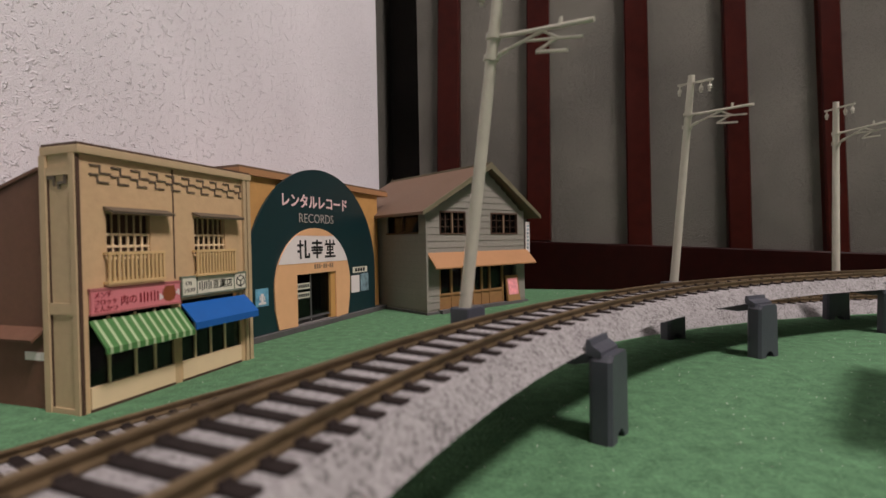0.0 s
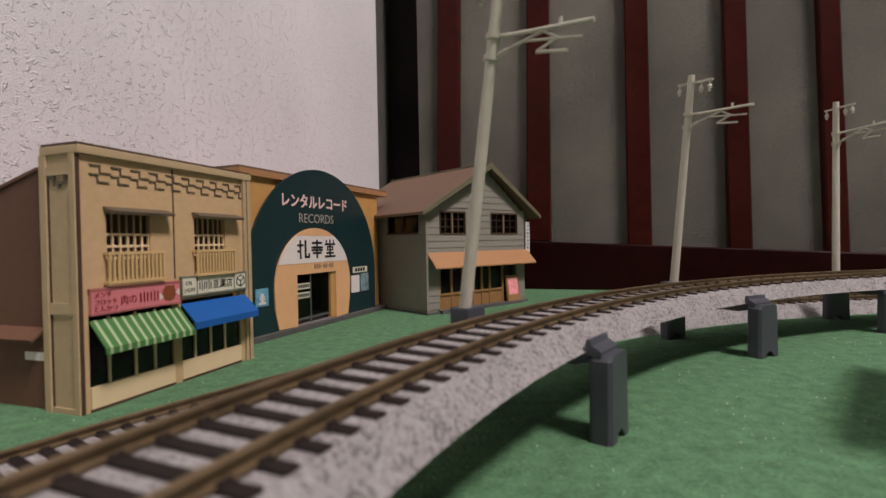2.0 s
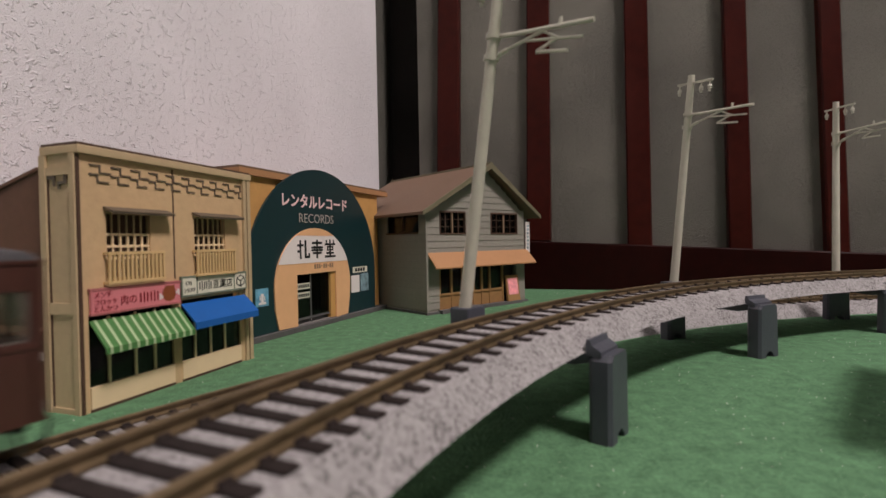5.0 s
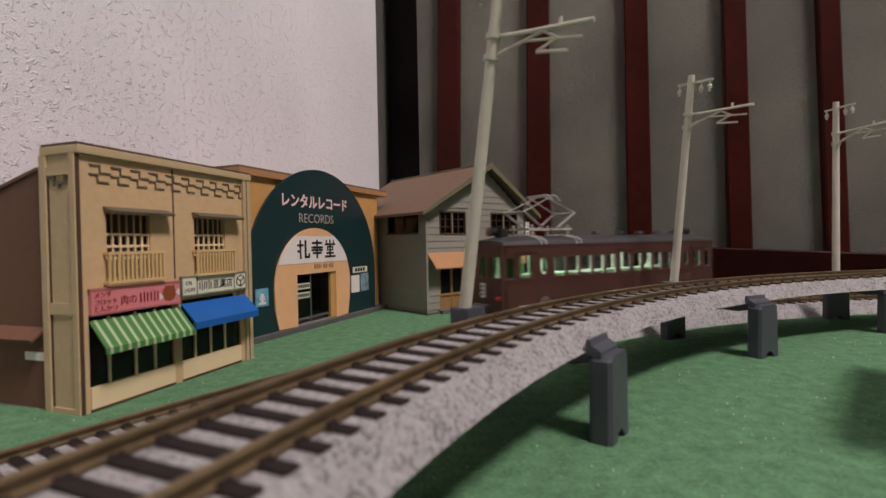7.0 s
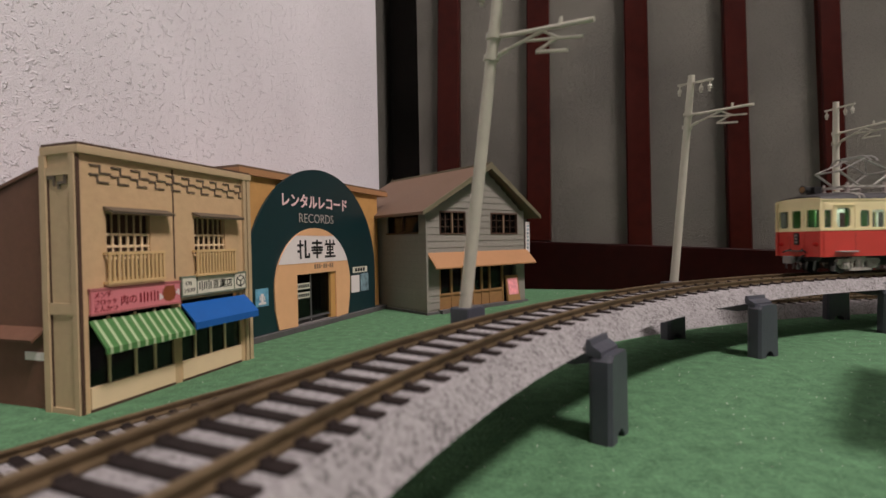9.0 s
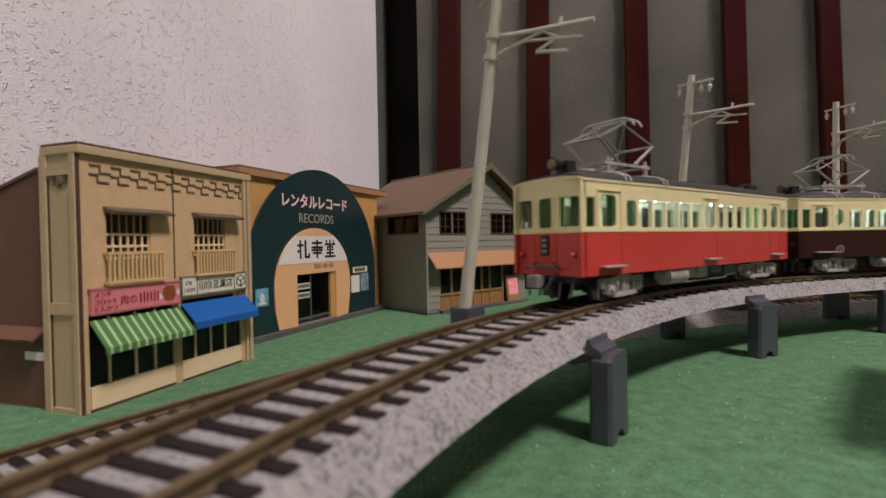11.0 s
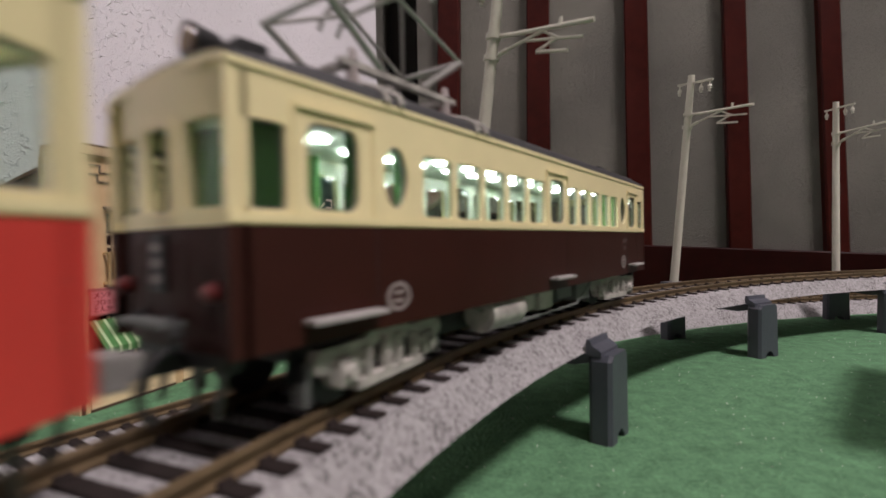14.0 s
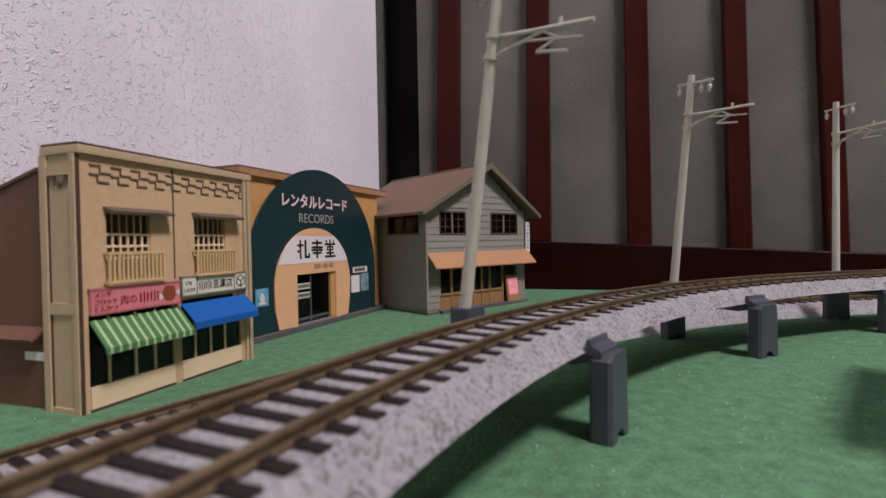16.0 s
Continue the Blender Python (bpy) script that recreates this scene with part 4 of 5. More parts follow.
# ---------------------------------------------------------------- shops and house (local x along the front, y into the building, z up)
def build_shop():
    ax, ay, rz = -68.46, 90.57, 71.9
    t = thing("twin_shop", mm(ax, ay, 0, rz), "tan two-storey twin shop model with striped and blue awnings", "shop building")
    W, Hh, D = 46.0, 52.0, 40.0
    bm = bmesh.new()
    def flat(x, z, d):
        return (x, d, z)
    # front wall in cells: ground floor openings, upper windows
    for a, b in ((0, 1.2), (20.4, 22.6), (41.8, W)):
        part("shop_pier", boxed(a, b, 0, 1.2, 0, 19), M["cream_shop"], t)
    plate(bm, flat, 0, W, 19, 24.5, None, 0, 1.2)
    for a, b, h0, h1 in ((0, 20.9, 5.2, 15.0), (20.9, W, 27.0, 37.0)):
        plate(bm, flat, a, b, 24.5, 46.0, (h0, h1, 25.5, 38.5), 0.02, 1.2, steps=2)
    plate(bm, flat, 0, W, 46.0, 49.5, None, 0, 1.2)
    part("front_wall", bm, M["cream_shop"], t, "tan plaster-like front wall")
    bm = boxed(-0.6, W + 0.4, -0.9, 9.5, 49.5, 51.2, bevel=0.25)
    part("cornice", bm, M["cream_trim"], t)
    part("cornice_edge", boxed(-0.4, W + 0.2, -0.5, 9.2, 51.2, 51.7), M["brown_edge"], t)
    # stepped frieze: two rows of dark strips painting the bricks' shadow lines under the cornice
    for k in range(10):
        x = 2.1 + k * 4.3
        for z, shift, w1, w2 in ((47.9, 0.0, 2.2, 2.1), (46.1, -0.1, 1.8, 2.1)):
            a, b, c = x + shift, x + shift + w1, x + shift + w1 + w2
            if c > 44.6:
                c = 44.6
            bm = prism(bmesh.new(), [(a, z), (b, z), (b, z - 1.4), (c, z - 1.4), (c, z - 1.75), (b - 0.35, z - 1.75), (b - 0.35, z - 0.38), (a, z - 0.38)], -0.18, 0.1, "y")
            part("frieze_step", bm, M["hood"], t)
    part("joint_strip", boxed(20.9, 21.2, -0.12, 0.1, 24.2, 49.3), M["brown_edge"], t)
    for x in (43.3,):
        part("corner_pilaster", boxed(x, x + 1.0, -0.7, 0.1, 0, 49.5), M["cream_trim"], t)
        part("corner_strip", boxed(x + 1.0, x + 1.45, -0.3, 0.1, 0, 49.5), M["brown_edge"], t)
    part("corner_pilaster", boxed(44.8, 46.0, -0.7, 0.1, 0, 49.5), M["cream_trim"], t)
    # upper windows: lattice, balcony rail, hood
    for x0, x1 in ((5.2, 15.0), (27.0, 37.0)):
        win = part("window_recess", boxed(x0 - 0.3, x1 + 0.3, 1.6, 2.2, 25, 39), M["brown_edge"], t, "dark brown window behind a pale lattice")
        bm = bmesh.new()
        n = 6
        for k in range(n + 1):
            x = x0 + (x1 - x0) * k / n
            box(bm, x - 0.2, x + 0.2, 0.4, 0.8, 25.5, 34.4)
        for z in (29.5, 31.9, 34.3):
            box(bm, x0, x1, 0.3, 0.85, z - 0.25, z + 0.25)
        part("window_lattice", bm, M["pale_panel"], win, "pale lattice of the lower sash")
        bm = bmesh.new()
        for k in range(n + 1):
            x = x0 + (x1 - x0) * k / n
            box(bm, x - 0.15, x + 0.15, 0.6, 0.95, 34.4, 38.5)
        part("upper_lattice", bm, M["cream_trim"], win, "brown bars of the upper sash")
        bm = bmesh.new()
        box(bm, x0 - 0.9, x1 + 2.3, -1.6, -1.0, 30.2, 30.8)
        rail = part("balcony_rail", bm, M["rail_yellow"], t, "pale slatted balcony rail")
        part("bottom_rail", boxed(x0 - 0.9, x1 + 2.3, -1.6, -1.0, 24.4, 25.0), M["rail_yellow"], rail)
        k = 0
        while x0 - 0.7 + k * 0.95 < x1 + 2.2:
            x = x0 - 0.7 + k * 0.95
            part("baluster", boxed(x, x + 0.42, -1.5, -1.1, 24.9, 30.4), M["rail_yellow"], rail)
            k += 1
        for x in (x0 - 0.9, x1 + 1.9):
            part("rail_return", boxed(x, x + 0.4, -1.2, 0.1, 30.3, 30.7), M["rail_yellow"], rail)
            part("rail_return", boxed(x, x + 0.4, -1.2, 0.1, 24.4, 24.9), M["rail_yellow"], rail)
        bm = bmesh.new()
        prism(bm, [(-2.6, 38.4), (0.1, 39.3), (0.1, 39.9), (-2.7, 38.9)], x0 - 0.6, x1 + 4.2, "x")
        part("window_hood", bm, M["hood"], t, "dark sloping window hood")
    # ground floor glazing and panels
    for x0, x1, bars in ((1.3, 20.4, (5.3, 11.1, 15.7)), (22.6, 41.8, (26.7, 31.6, 36.4))):
        front = part("shopfront_panel", boxed(x0, x1, -0.2, 0.6, 0.5, 4.7), M["pale_panel"], t, "plain cream shopfront panel")
        # black sheet behind the glass, the room's shade as colour
        part("dark_opening", boxed(x0, x1, 2.2, 2.6, 0.5, 19), M["inside_shade"], t)
        part("shop_glass", boxed(x0, x1, 0.55, 0.65, 4.7, 18), M["smoke"], t)
        for x in bars:
            part("glazing_bar", boxed(x - 0.25, x + 0.25, 0.1, 0.5, 4.7, 18), M["pale_panel"], t)
        part("sill_strip", boxed(x0, x1, -0.3, 0.5, 0, 0.55), M["brown_edge"], t)
    # signs
    board = part("shop_sign", boxed(1.2, 21.6, -0.9, -0.3, 18.9, 23.4), M["pink_sign"], t, "pink butcher's sign with dark red writing")
    part("sign_frame", prism(prism(bmesh.new(), [(1.0, 18.6), (21.8, 18.6), (21.8, 19.0), (1.0, 19.0)], -1.0, -0.25), [(1.0, 23.3), (21.8, 23.3), (21.8, 23.8), (1.0, 23.8)], -1.0, -0.25), M["pink_edge"], board)
    up = Matrix.Rotation(radians(90), 4, "X")
    def put(text, size, x, z, y, mat, parent, width):
        lettering("print", text, size, mat, Matrix.Translation((x * MM, y * MM, z * MM)) @ up, parent, width)
    put("メンチ", 1.1, 1.8, 21.9, -0.93, M["red_ink"], board, 3.4)
    put("コロッケ", 1.1, 1.8, 20.5, -0.93, M["red_ink"], board, 4.6)
    put("とんかつ", 1.1, 1.8, 19.2, -0.93, M["red_ink"], board, 4.6)
    put("肉の", 2.0, 7.2, 20.0, -0.93, M["red_ink"], board, 3.4)
    bm = bmesh.new()
    for x in (11.4, 13.9):
        box(bm, x, x + 0.35, -0.97, -0.9, 20.0, 22.0), box(bm, x + 0.85, x + 1.15, -0.97, -0.9, 19.9, 22.2), box(bm, x + 1.6, x + 1.95, -0.97, -0.9, 20.0, 22.0)
    part("name_bars", bm, M["red_ink"], board)
    bm = bmesh.new()
    rod(bm, (18.6, -0.99, 21.2), (18.6, -0.9, 21.2), 1.75, 1.75, 16)
    box(bm, 17.6, 20.0, -0.985, -0.9, 19.8, 22.9)
    part("meat_picture", bm, M["meat"], board, "brown picture of a joint")
    bm = bmesh.new()
    box(bm, 16.4, 17.4, -0.98, -0.9, 20.3, 20.9), box(bm, 16.1, 16.6, -0.98, -0.9, 20.0, 21.3), box(bm, 20.2, 21.1, -0.98, -0.9, 21.0, 21.5), box(bm, 20.9, 21.3, -0.98, -0.9, 20.6, 22.0)
    part("bone_picture", bm, M["white_sign"], board)
    board = part("shop_sign", boxed(22.2, 43.2, -0.9, -0.3, 20.1, 24.3), M["cream_sign"], t, "cream tofu shop sign with black writing")
    bm = bmesh.new()
    for a, b, c, d in ((22.0, 43.4, 19.8, 20.2), (22.0, 43.4, 24.2, 24.6), (26.4, 26.7, 20.1, 24.3), (38.7, 39.0, 20.1, 24.3), (22.0, 22.3, 20, 24.4), (43.1, 43.4, 20, 24.4)):
        box(bm, a, b, -1.0, -0.28, c, d)
    part("sign_frame", bm, M["sign_edge"], board)
    put("豆腐店", 2.2, 31.5, 21.0, -0.93, M["ink"], board, 6.6)
    bm = bmesh.new()
    for x in (27.2, 29.3):
        box(bm, x, x + 0.3, -0.97, -0.9, 21.1, 22.9), box(bm, x + 0.75, x + 1.05, -0.97, -0.9, 20.9, 23.2), box(bm, x + 1.45, x + 1.75, -0.97, -0.9, 21.1, 22.9)
    part("name_bars", bm, M["ink"], board)
    put("(3)", 1.1, 23.2, 22.3, -0.93, M["ink"], board, 1.7)
    put("1979", 1.0, 22.9, 20.7, -0.93, M["ink"], board, 3.0)
    bm = bmesh.new()
    for p, q in (((39.8, 22.9), (41.2, 23.7)), ((41.2, 23.7), (42.6, 23.0)), ((42.6, 23.0), (41.2, 22.2)), ((41.2, 22.2), (39.8, 22.9)), ((39.8, 22.9), (39.8, 21.4)), ((41.2, 22.2), (41.2, 20.7)), ((42.6, 23.0), (42.6, 21.5)), ((39.8, 21.4), (41.2, 20.7)), ((41.2, 20.7), (42.6, 21.5))):
        rod(bm, (p[0], -0.92, p[1]), (q[0], -0.92, q[1]), 0.13, 0.13, 6)
    part("cube_picture", bm, M["ink"], board)
    # awnings
    aw = part("awning", prism(bmesh.new(), [(-0.2, 17.6), (-4.6, 12.6), (-4.6, 11.4), (-4.3, 11.4), (-4.3, 12.4), (-0.2, 17.2)], 1.2, 22.0, "x"), M["awn_green"], t, "green awning with pale stripes")
    for k in range(11):
        x = 1.9 + k * 1.86
        part("stripe", prism(bmesh.new(), [(-0.25, 17.68), (-4.66, 12.66), (-4.66, 11.4), (-4.6, 11.4), (-4.6, 12.6), (-0.2, 17.6)], x, x + 0.6, "x"), M["awn_white"], aw)
    part("awning", prism(bmesh.new(), [(-0.2, 18.2), (-4.6, 14.0), (-4.6, 12.4), (-4.3, 12.4), (-4.3, 13.7), (-0.2, 17.8)], 22.4, 43.6, "x"), M["awn_blue"], t, "plain blue awning")
    part("corner_seam", boxed(-0.4, 0.15, -0.22, 0.16, 0, 49.5), M["brown_edge"], t, "dark brown seam at the corner")
    # pilastered end wall, then the brown side
    part("end_pier", boxed(-0.2, 0.9, 0.2, 9.3, 0, 49.5), M["cream_trim"], t, "pale tan end pier with panels")
    for y0, y1 in ((0.15, 1.4), (7.9, 9.5)):
        part("end_strip", boxed(-0.75, -0.15, y0, y1, 0, 49.5), M["cream_trim"], t)
    for z0, z1 in ((19.0, 21.2), (45.6, 47.2), (0, 1.0)):
        part("end_band", boxed(-0.6, -0.15, 1.4, 7.9, z0, z1), M["cream_trim"], t)
    bm = prism(bmesh.new(), [(2.6, 46.0), (3.2, 46.0), (3.2, 44.4), (4.9, 44.4), (4.9, 43.0), (4.4, 43.0), (4.4, 43.9), (2.6, 43.9)], -0.5, -0.15, "x")
    part("end_corbel", prism(bm, [(5.6, 45.6), (7.6, 45.6), (7.6, 44.9), (6.1, 44.9), (6.1, 43.6), (5.6, 43.6)], -0.5, -0.15, "x"), M["hood"], t)
    part("end_joint", boxed(-0.35, -0.18, 1.4, 1.75, 1, 45.6), M["brown_edge"], t)
    part("end_joint", boxed(-0.35, -0.18, 7.5, 7.9, 1, 45.6), M["brown_edge"], t)
    bm = bmesh.new()
    prism(bm, [(9.4, 0), (40, 0), (40, 40), (24, 43.4), (11.5, 46.8), (9.4, 46.8)], 0.4, 45.4, "x")
    part("rear_block", bm, M["brown_side"], t, "brown rear block with a curved roof edge")
    part("rear_roof", prism(bmesh.new(), [(9.4, 46.9), (11.5, 46.9), (24, 43.5), (40.5, 40.0), (40.5, 40.6), (24, 44.2), (11.5, 47.6), (9.4, 47.6)], 0.0, 45.8, "x"), M["brown_side"], t)
    bm = bmesh.new()
    prism(bm, [(-2.2, 13.6), (0.4, 15.6), (0.4, 16.2), (-2.3, 14.1)], 10.5, 24.0, "y")
    part("side_hood", bm, M["brown_side"], t)
    part("side_window", boxed(0.1, 0.5, 10.6, 16.4, 9.6, 11.2), M["white_sign"], t, "narrow pale side window")
    part("base_strip", boxed(-0.5, 0.6, 0.2, 9.4, 0, 0.7), M["stone"], t)
    return t


def build_record_shop():
    t = thing("record_shop", mm(-61.56, 150.31, 0, 67.19), "orange record shop model with a dark teal arched front", "shop building")
    part("plinth", boxed(0, 91, 0, 6, 0, 1.9, bevel=0.2), M["stone"], t, "grey stone plinth")
    bm = bmesh.new()
    box(bm, 3.0, 24.6, 4.0, 40, 0, 54.5), box(bm, 48.9, 87, 4.0, 40, 0, 54.5), box(bm, 24.6, 48.9, 9.6, 40, 0, 54.5), box(bm, 24.6, 48.9, 4.0, 9.6, 21.0, 54.5)
    part("main_block", bm, M["orange_wall"], t, "orange-tan wall block")
    part("eave_board", boxed(0.5, 95.0, 2.6, 42, 54.5, 56.6), M["tan_awning"], t)
    part("roof_slab", boxed(1.0, 94.5, 3.2, 41, 56.6, 57.4), M["roof"], t)
    # arched board with a doorway cut through
    cx, top, half, shoulder = 40.5, 60.4, 39.3, 18.0
    def arch_x(k, hw, z0, zt):
        a = radians(k)
        return (cx + hw * _m.cos(a), z0 + (zt - z0) * _m.sin(a))
    outline = [arch_x(k, 39.3, 20.0, 60.4) for k in range(0, 181, 6)]
    outline = [(3.0, z) if x < 3.0 else (x, z) for x, z in outline]
    door = (24.9, 48.6, 1.9, 20.6)
    bm = bmesh.new()
    left = [(door[0], 1.9)] + [(door[0], door[3])] + [(door[1], door[3]), (door[1], 1.9)]
    poly = [(79.6, 1.9)] + outline + [(3.0, 1.9)] + left
    prism(bm, poly, 1.6, 2.4, "y")
    part("arch_board", bm, M["teal"], t, "glossy dark teal arched front board")
    def ellipse(k):
        a = radians(k)
        return (36.0 + (22.6 if _m.cos(a) > 0 else 22.6) * _m.cos(a), 16.0 + 21.8 * _m.sin(a))
    arc = [ellipse(k) for k in range(0, 181, 5)]
    bm = bmesh.new()
    prism(bm, [(56.6, 2.2), (58.0, 9.0)] + arc + [(13.6, 9.0), (15.2, 2.2)] + left, 1.1, 1.62, "y")
    part("doorway_arch", bm, M["peach"], t, "peach arch round the doorway")
    band = [p for p in arc if 24.6 <= p[1] <= 34.9]
    r = sorted((p for p in band if p[0] > 36), key=lambda p: p[1])
    l = sorted((p for p in band if p[0] < 36), key=lambda p: -p[1])
    def edge(z):
        return 22.6 * _m.sqrt(max(0, 1 - ((z - 16) / 21.8) ** 2))
    bm = prism(bmesh.new(), [(36 + edge(24.7), 24.7)] + r + [(36 + edge(34.6), 34.6), (36 - edge(34.6), 34.6)] + l + [(36 - edge(24.7), 24.7)], 0.95, 1.12, "y")
    sign = part("name_band", bm, M["white_sign"], t, "white name band with black characters")
    up = Matrix.Rotation(radians(90), 4, "X")
    def put(text, size, x, z, y, mat, parent, width, bold=0.0):
        return lettering("print", text, size, mat, Matrix.Translation((x * MM, y * MM, z * MM)) @ up, parent, width, bold=bold)
    put("レンタルレコード", 5.0, 18.3, 45.2, 1.5, M["pink_print"], t, 39.5, 0.13)
    put("RECORDS", 3.4, 27.2, 39.7, 1.5, M["dim_print"], t, 20.8, -0.03)
    # the name, as plain strokes
    bm = bmesh.new()
    def bars(x, rows):
        for a, b, c, d in rows:
            box(bm, x + a - 0.12, x + b + 0.12, 0.88, 0.96, 26.4 + c - 0.12, 26.4 + d + 0.14)
    bars(25.0, [(0.2, 3.4, 4.6, 5.2), (1.4, 2.1, 0, 6.6), (0.2, 1.4, 2.4, 3.0), (4.2, 5.0, 0.4, 6.6), (4.2, 7.0, 0.2, 0.9), (6.4, 7.0, 0.4, 1.8)])
    bars(33.0, [(0.6, 6.4, 5.4, 6.0), (3.1, 3.8, 0, 6.8), (0.2, 6.8, 3.7, 4.2), (1.0, 6.0, 1.6, 2.1), (0.2, 6.8, 2.7, 3.1), (1.6, 2.2, 3.0, 4.4), (4.8, 5.4, 3.0, 4.4)])
    bars(41.2, [(0.2, 6.8, 4.8, 5.4), (3.1, 3.8, 0, 6.8), (0.9, 1.5, 5.2, 6.6), (5.5, 6.1, 5.2, 6.6), (1.6, 5.4, 3.9, 4.3), (1.6, 5.4, 2.7, 3.1), (1.6, 2.1, 2.8, 4.2), (4.9, 5.4, 2.8, 4.2), (1.2, 5.8, 1.4, 1.9), (0.2, 6.8, 0, 0.6)])
    part("name_strokes", bm, M["ink"], sign)
    bm = bmesh.new()
    for k in range(9):
        box(bm, 34.8 + k * 1.36, 35.7 + k * 1.36, 1.0, 1.1, 22.3 if k not in (3, 6) else 23.0, 24.0 if k not in (3, 6) else 23.4)
    part("small_print_bars", bm, M["bar_wood"], t)
    part("doorway_floor", boxed(door[0], door[1], 1.7, 9.0, 1.9, 2.2), M["pale_floor"], t)
    # doorway: near-black sheet painting the shade inside, sliding door, price bars
    part("doorway_back", boxed(door[0], door[1], 9.0, 9.5, 1.9, 20.8), M["inside_shade"], t)
    part("doorway_jamb", boxed(45.6, 48.6, 1.7, 3.4, 1.9, 20.6), M["orange_wall"], t)
    gl = part("sliding_door", boxed(25.0, 45.6, 2.7, 2.85, 4.3, 20.4), M["smoke"], t, "smoky glass sliding door")
    bm = bmesh.new()
    box(bm, 33.9, 34.5, 2.5, 2.9, 1.9, 20.5), box(bm, 25.0, 45.6, 2.5, 2.9, 3.6, 4.4)
    part("door_frame", bm, M["stone"], t)
    for z in (11.6, 15.0):
        pb = part("price_board", boxed(25.2, 33.4, 2.35, 2.5, z, z + 2.2), M["cream_sign"], t)
        bm = bmesh.new()
        for k in range(6):
            box(bm, 25.7 + k * 1.27, 26.6 + k * 1.27, 2.28, 2.36, z + 0.5, z + 1.7)
        part("price_bars", bm, M["ink"], pb)
    part("poster", boxed(4.9, 10.7, 1.45, 1.62, 11.4, 17.3), M["poster"], t, "small blue picture poster")
    bm = bmesh.new()
    box(bm, 7.2, 8.4, 1.38, 1.46, 12.4, 15.6), box(bm, 6.2, 9.4, 1.38, 1.46, 12.0, 12.8), box(bm, 6.6, 7.0, 1.38, 1.46, 13.4, 15.0), box(bm, 8.7, 9.1, 1.38, 1.46, 13.2, 14.6)
    part("poster_shape", bm, M["white_sign"], t)
    part("poster", boxed(60.0, 66.4, 1.45, 1.62, 10.4, 17.8), M["white_sign"], t, "small white notice")
    part("poster", boxed(67.4, 73.8, 1.45, 1.62, 10.4, 18.2), M["poster_grey"], t, "small dark portrait-shaped poster")
    n = part("notice_strip", boxed(61.4, 73.0, 1.45, 1.62, 18.9, 21.4), M["cream_sign"], t)
    bm = bmesh.new()
    for k in range(4):
        box(bm, 63.0 + k * 2.1, 64.5 + k * 2.1, 1.38, 1.46, 19.4, 20.9)
    part("notice_bars", bm, M["ink"], n)
    part("side_strip", boxed(-0.6, 2.6, 1.8, 3.2, 8.0, 16.5), M["tan_awning"], t)
    return t


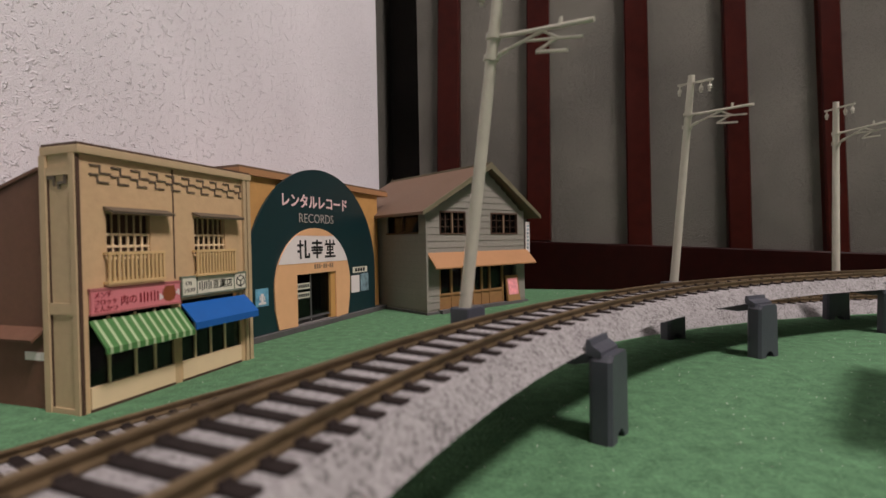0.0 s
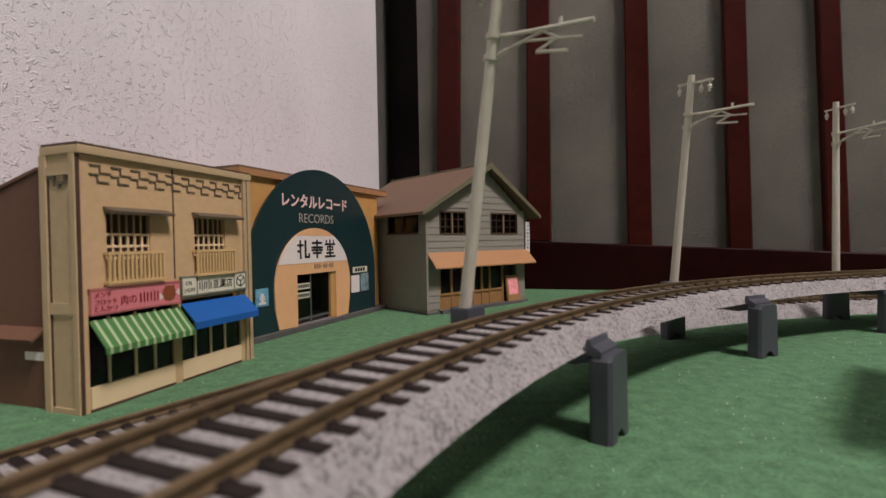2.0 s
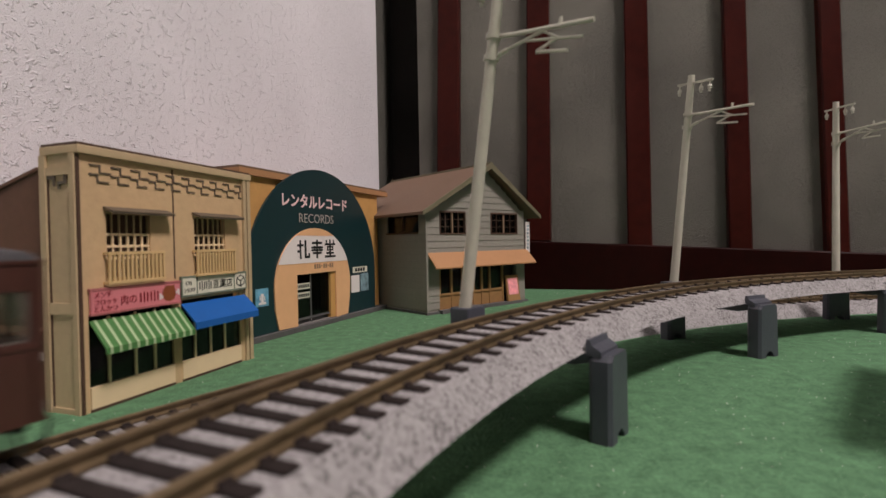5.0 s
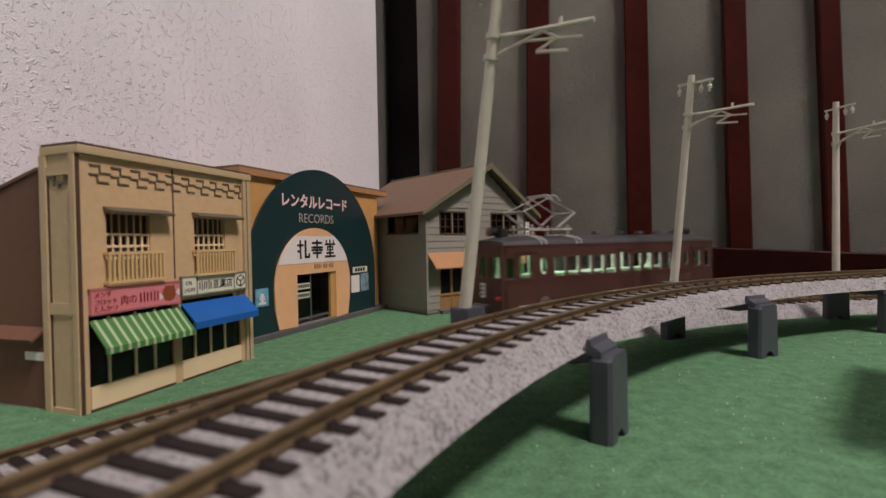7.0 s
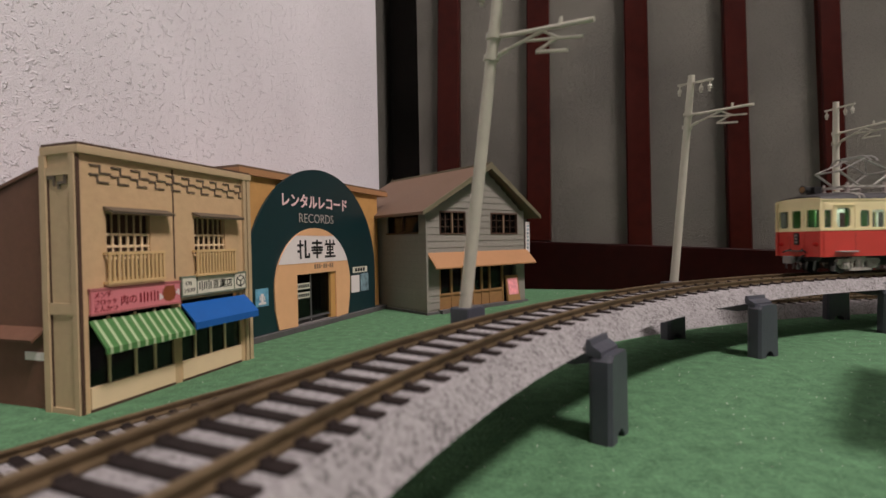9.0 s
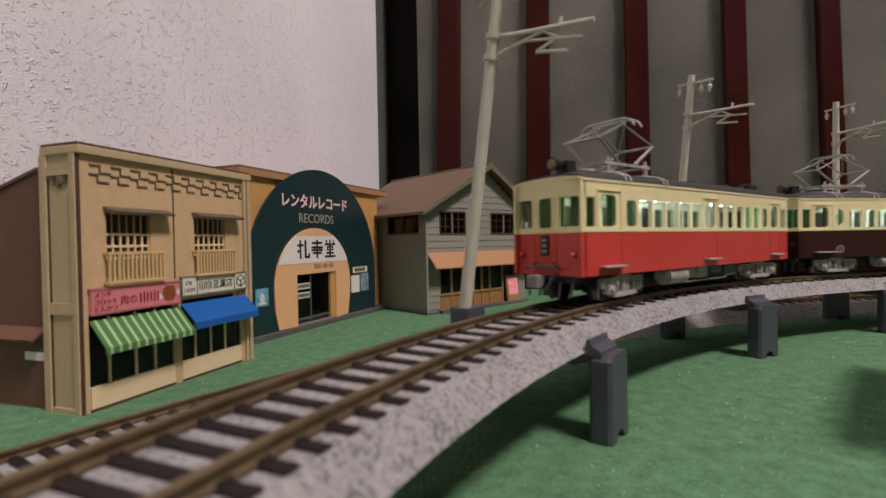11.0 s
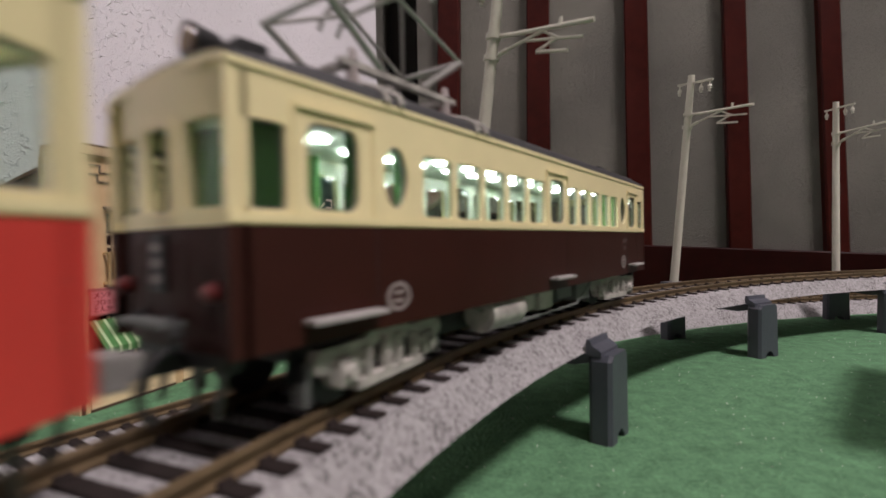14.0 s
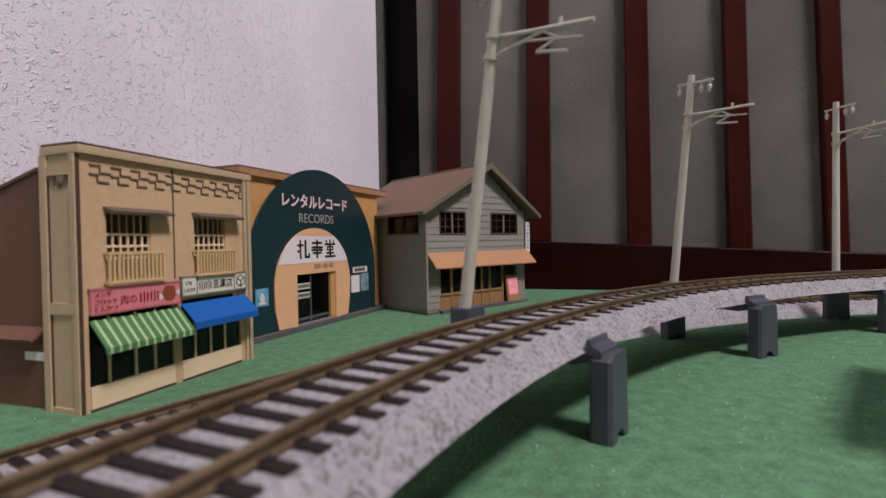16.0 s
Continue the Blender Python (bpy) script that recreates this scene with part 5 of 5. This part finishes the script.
def build_house():
    t = thing("wooden_house", mm(-7.15, 207.88, 0, 40.91), "grey clapboard wooden house shop with a brown gable roof", "house")
    W, E, R, D = 65.5, 44.8, 67.0, 74.0
    cxr = 37.0
    # front in cells behind the boards
    bm = bmesh.new()
    def flat(x, z, d):
        return (x, d, z)
    plate(bm, flat, 0, 7, 0, 21, None, 0, 1.5), plate(bm, flat, 59, W, 0, 21, None, 0, 1.5), plate(bm, flat, 0, W, 21, 34.5, None, 0, 1.5)
    plate(bm, flat, 0, 7.6, 34.5, 46, None, 0, 1.5), plate(bm, flat, 23.4, 40.3, 34.5, 46, None, 0, 1.5), plate(bm, flat, 60, W, 34.5, 46, None, 0, 1.5)
    prism(bm, [(0, 45.0), (W, 45.0), (cxr, 66.0)], 0, 1.5, "y")
    part("front_wall", bm, M["clapboard"], t)
    def board(x0, x1, z):
        return prism(bmesh.new(), [(-0.26, z), (-0.26, z + 0.3), (-0.05, z + 3.0), (0.05, z + 3.0), (0.05, z)], x0, x1, "x")
    for z in range(2, 66, 3):
        spans = []
        if z < 20:
            spans = [(0.2, 6.8), (59.2, W - 0.2)]
        elif z < 34:
            spans = [(0.2, W - 0.2)]
        elif z < 45:
            spans = [(0.2, 7.4), (23.6, 40.1), (60.2, W - 0.2)]
        else:
            k = (z + 2.0 - 45.0) / 21.0
            if k < 0.96:
                spans = [(cxr * k, W - (W - cxr) * k)]
        for a, b in spans:
            part("clapboard", board(a, b, z), M["clapboard"], t)
    for z in range(2, 46, 3):
        bm = bmesh.new()
        spans = [(0.2, D)] if not 35 <= z < 45 else [(0.2, 5.2), (29.8, D)]
        for a, b in spans:
            prism(bm, [(-0.22, z), (-0.22, z + 0.3), (-0.04, z + 3.0), (0.05, z + 3.0), (0.05, z)], a, b, "y")
            part("side_board", bm, M["clapboard"], t)
            bm = bmesh.new()
        bm.free()
    bm = bmesh.new()
    def side(y, z, d):
        return (d, y, z)
    plate(bm, side, 0.0, D, 0, 36, None, 0, 1.2), plate(bm, side, 0, 5.3, 36, 46.6, None, 0, 1.2), plate(bm, side, 29.8, D, 36, 46.6, None, 0, 1.2)
    part("side_wall", bm, M["clapboard"], t)
    part("back_wall", boxed(0, W, D - 1, D, 0, 46), M["clapboard"], t)
    part("far_wall", boxed(W - 1.2, W, 1.5, D - 1, 0, 46), M["clapboard"], t)
    part("corner_post", boxed(-0.85, 0.3, -0.85, 0.3, 0, 46), M["clapboard"], t)
    part("base", boxed(-1.2, W + 1, -1.2, D, 0, 1.0), M["stone"], t)
    # floor and back sheet coloured near-black for the unlit rooms
    part("inner_floor", boxed(1.2, W - 1.2, 1.5, D - 1, 24, 24.8), M["inside_shade"], t)
    part("room_back", boxed(1.2, W - 1.2, 16, 16.6, 1, 45), M["inside_shade"], t)
    # roof: two slabs with edges
    for (x0, z0), (x1, z1) in (((-5.2, 46.0 - 1.4), (cxr, 68.6)), ((74.0, 44.6), (cxr, 68.6))):
        bm = prism(bmesh.new(), [(x0, z0), (x1, z1), (x1, z1 - 1.5), (x0, z0 - 1.3)], -4.0, D + 4, "y")
        part("roof_slope", bm, M["roof"], t, "brown card roof slope")
        bm = prism(bmesh.new(), [(x0, z0 + 0.25), (x1, z1 + 0.25), (x1, z1 - 2.6), (x0, z0 - 1.7)], -4.7, -4.0, "y")
        part("bargeboard", bm, M["roof_edge"], t, "olive roof edge board")
    part("ridge_cap", boxed(cxr - 0.8, cxr + 0.8, -4.7, D + 4, 68.2, 69.2, bevel=0.3), M["roof_edge"], t)
    # windows
    for x0, x1 in ((7.6, 23.4), (40.3, 60.0)):
        w = part("window_glass", boxed(x0, x1, 0.9, 1.0, 35.4, 45.2), M["smoke"], t, "dark window with thin bars")
        bm = bmesh.new()
        for a, b, c, d in ((x0, x1, 34.9, 35.6), (x0, x1, 44.8, 45.5), (x0, x0 + 0.5, 35, 45.4), (x1 - 0.5, x1, 35, 45.4)):
            box(bm, a, b, -0.4, 0.9, c, d)
        part("window_frame", bm, M["brown_edge"], w)
        mid = (x0 + x1) / 2
        part("window_bar", boxed(mid - 0.35, mid + 0.35, 0.1, 0.9, 35.4, 45.2), M["bar_wood"], w)
        bm = bmesh.new()
        for k in (0.25, 0.75):
            box(bm, x0 + (x1 - x0) * k - 0.15, x0 + (x1 - x0) * k + 0.15, 0.4, 0.9, 35.4, 45.2)
        for z in (38.5, 41.8):
            box(bm, x0, x1, 0.6, 0.9, z - 0.12, z + 0.12)
        part("window_bars", bm, M["brown_edge"], w)
    w = part("window_glass", boxed(0.8, 0.9, 5.3, 29.8, 36, 46), M["smoke"], t, "long dark side window")
    part("window_bar", boxed(0.2, 0.8, 17.0, 17.8, 36, 46), M["brown_edge"], w)
    part("window_frame", boxed(-0.5, 0.8, 5.3, 29.8, 35.4, 36.2), M["brown_edge"], w)
    # awning and shopfront
    part("awning", prism(bmesh.new(), [(0.0, 27.2), (-6.2, 20.6), (-6.2, 20.0), (0.0, 26.3)], 0.2, 67.5, "x"), M["tan_awning"], t, "tan card awning")
    part("shopfront_sill", boxed(6.8, 49.0, 0.4, 1.2, 1.0, 8.0), M["wood_door"], t, "brown wooden shopfront panels")
    part("shop_glass", boxed(6.8, 49.0, 1.0, 1.1, 8.0, 21), M["smoke"], t)
    for x in (6.9, 14.0, 21.0, 28.0, 33.5, 39.0, 48.2):
        part("door_post", boxed(x, x + 0.9, 0.0, 1.0, 1.0, 21), M["wood_door"], t)
    part("door_rail", boxed(6.8, 49.0, -0.1, 0.9, 7.6, 8.5), M["wood_door"], t)
    # entrance shade painted as a near-black sheet
    part("entrance_dark", boxed(49, 59, 3.0, 3.4, 1, 21), M["inside_shade"], t)
    part("doorstep", boxed(6.0, 60.0, -3.0, 0.0, 0, 1.5), M["stone"], t)
    st = part("notice_stand", prism(bmesh.new(), [(-2.6, 1.5), (-0.8, 14.2), (-0.2, 14.2), (-1.4, 1.5)], 49.8, 59.0, "x"), M["wood_door"], t, "wooden notice stand")
    part("notice", prism(bmesh.new(), [(-2.3, 4.6), (-1.1, 12.8), (-0.95, 12.8), (-2.15, 4.6)], 50.8, 58.0, "x"), M["poster_pink"], st, "pink printed notice")
    v = part("hanging_sign", boxed(66.4, 69.4, -0.6, 0.2, 25.6, 41.4), M["white_sign"], t, "white upright hanging sign")
    bm = bmesh.new()
    for k in range(7):
        box(bm, 67.2, 68.6, -0.7, -0.6, 27.2 + k * 1.9, 28.4 + k * 1.9)
    part("sign_bars", bm, M["poster_grey"], v)
    return t


# added block, out of view, only there to shade the board's right edge
def build_shadow_block():
    t = thing("storage_box", mm(82, 70, 0, 47), "plain dark block added out of view to cast a shadow", "box")
    part("box_body", boxed(-14, 40, -45, 0, 0, 30, bevel=1.0), M["pier"], t)
    part("box_lid", boxed(-15, 41, -46, 1, 30, 34, bevel=1.0), M["pier"], t)
    return t


build_shadow_block()
build_shop()
build_record_shop()
build_house()
motions()
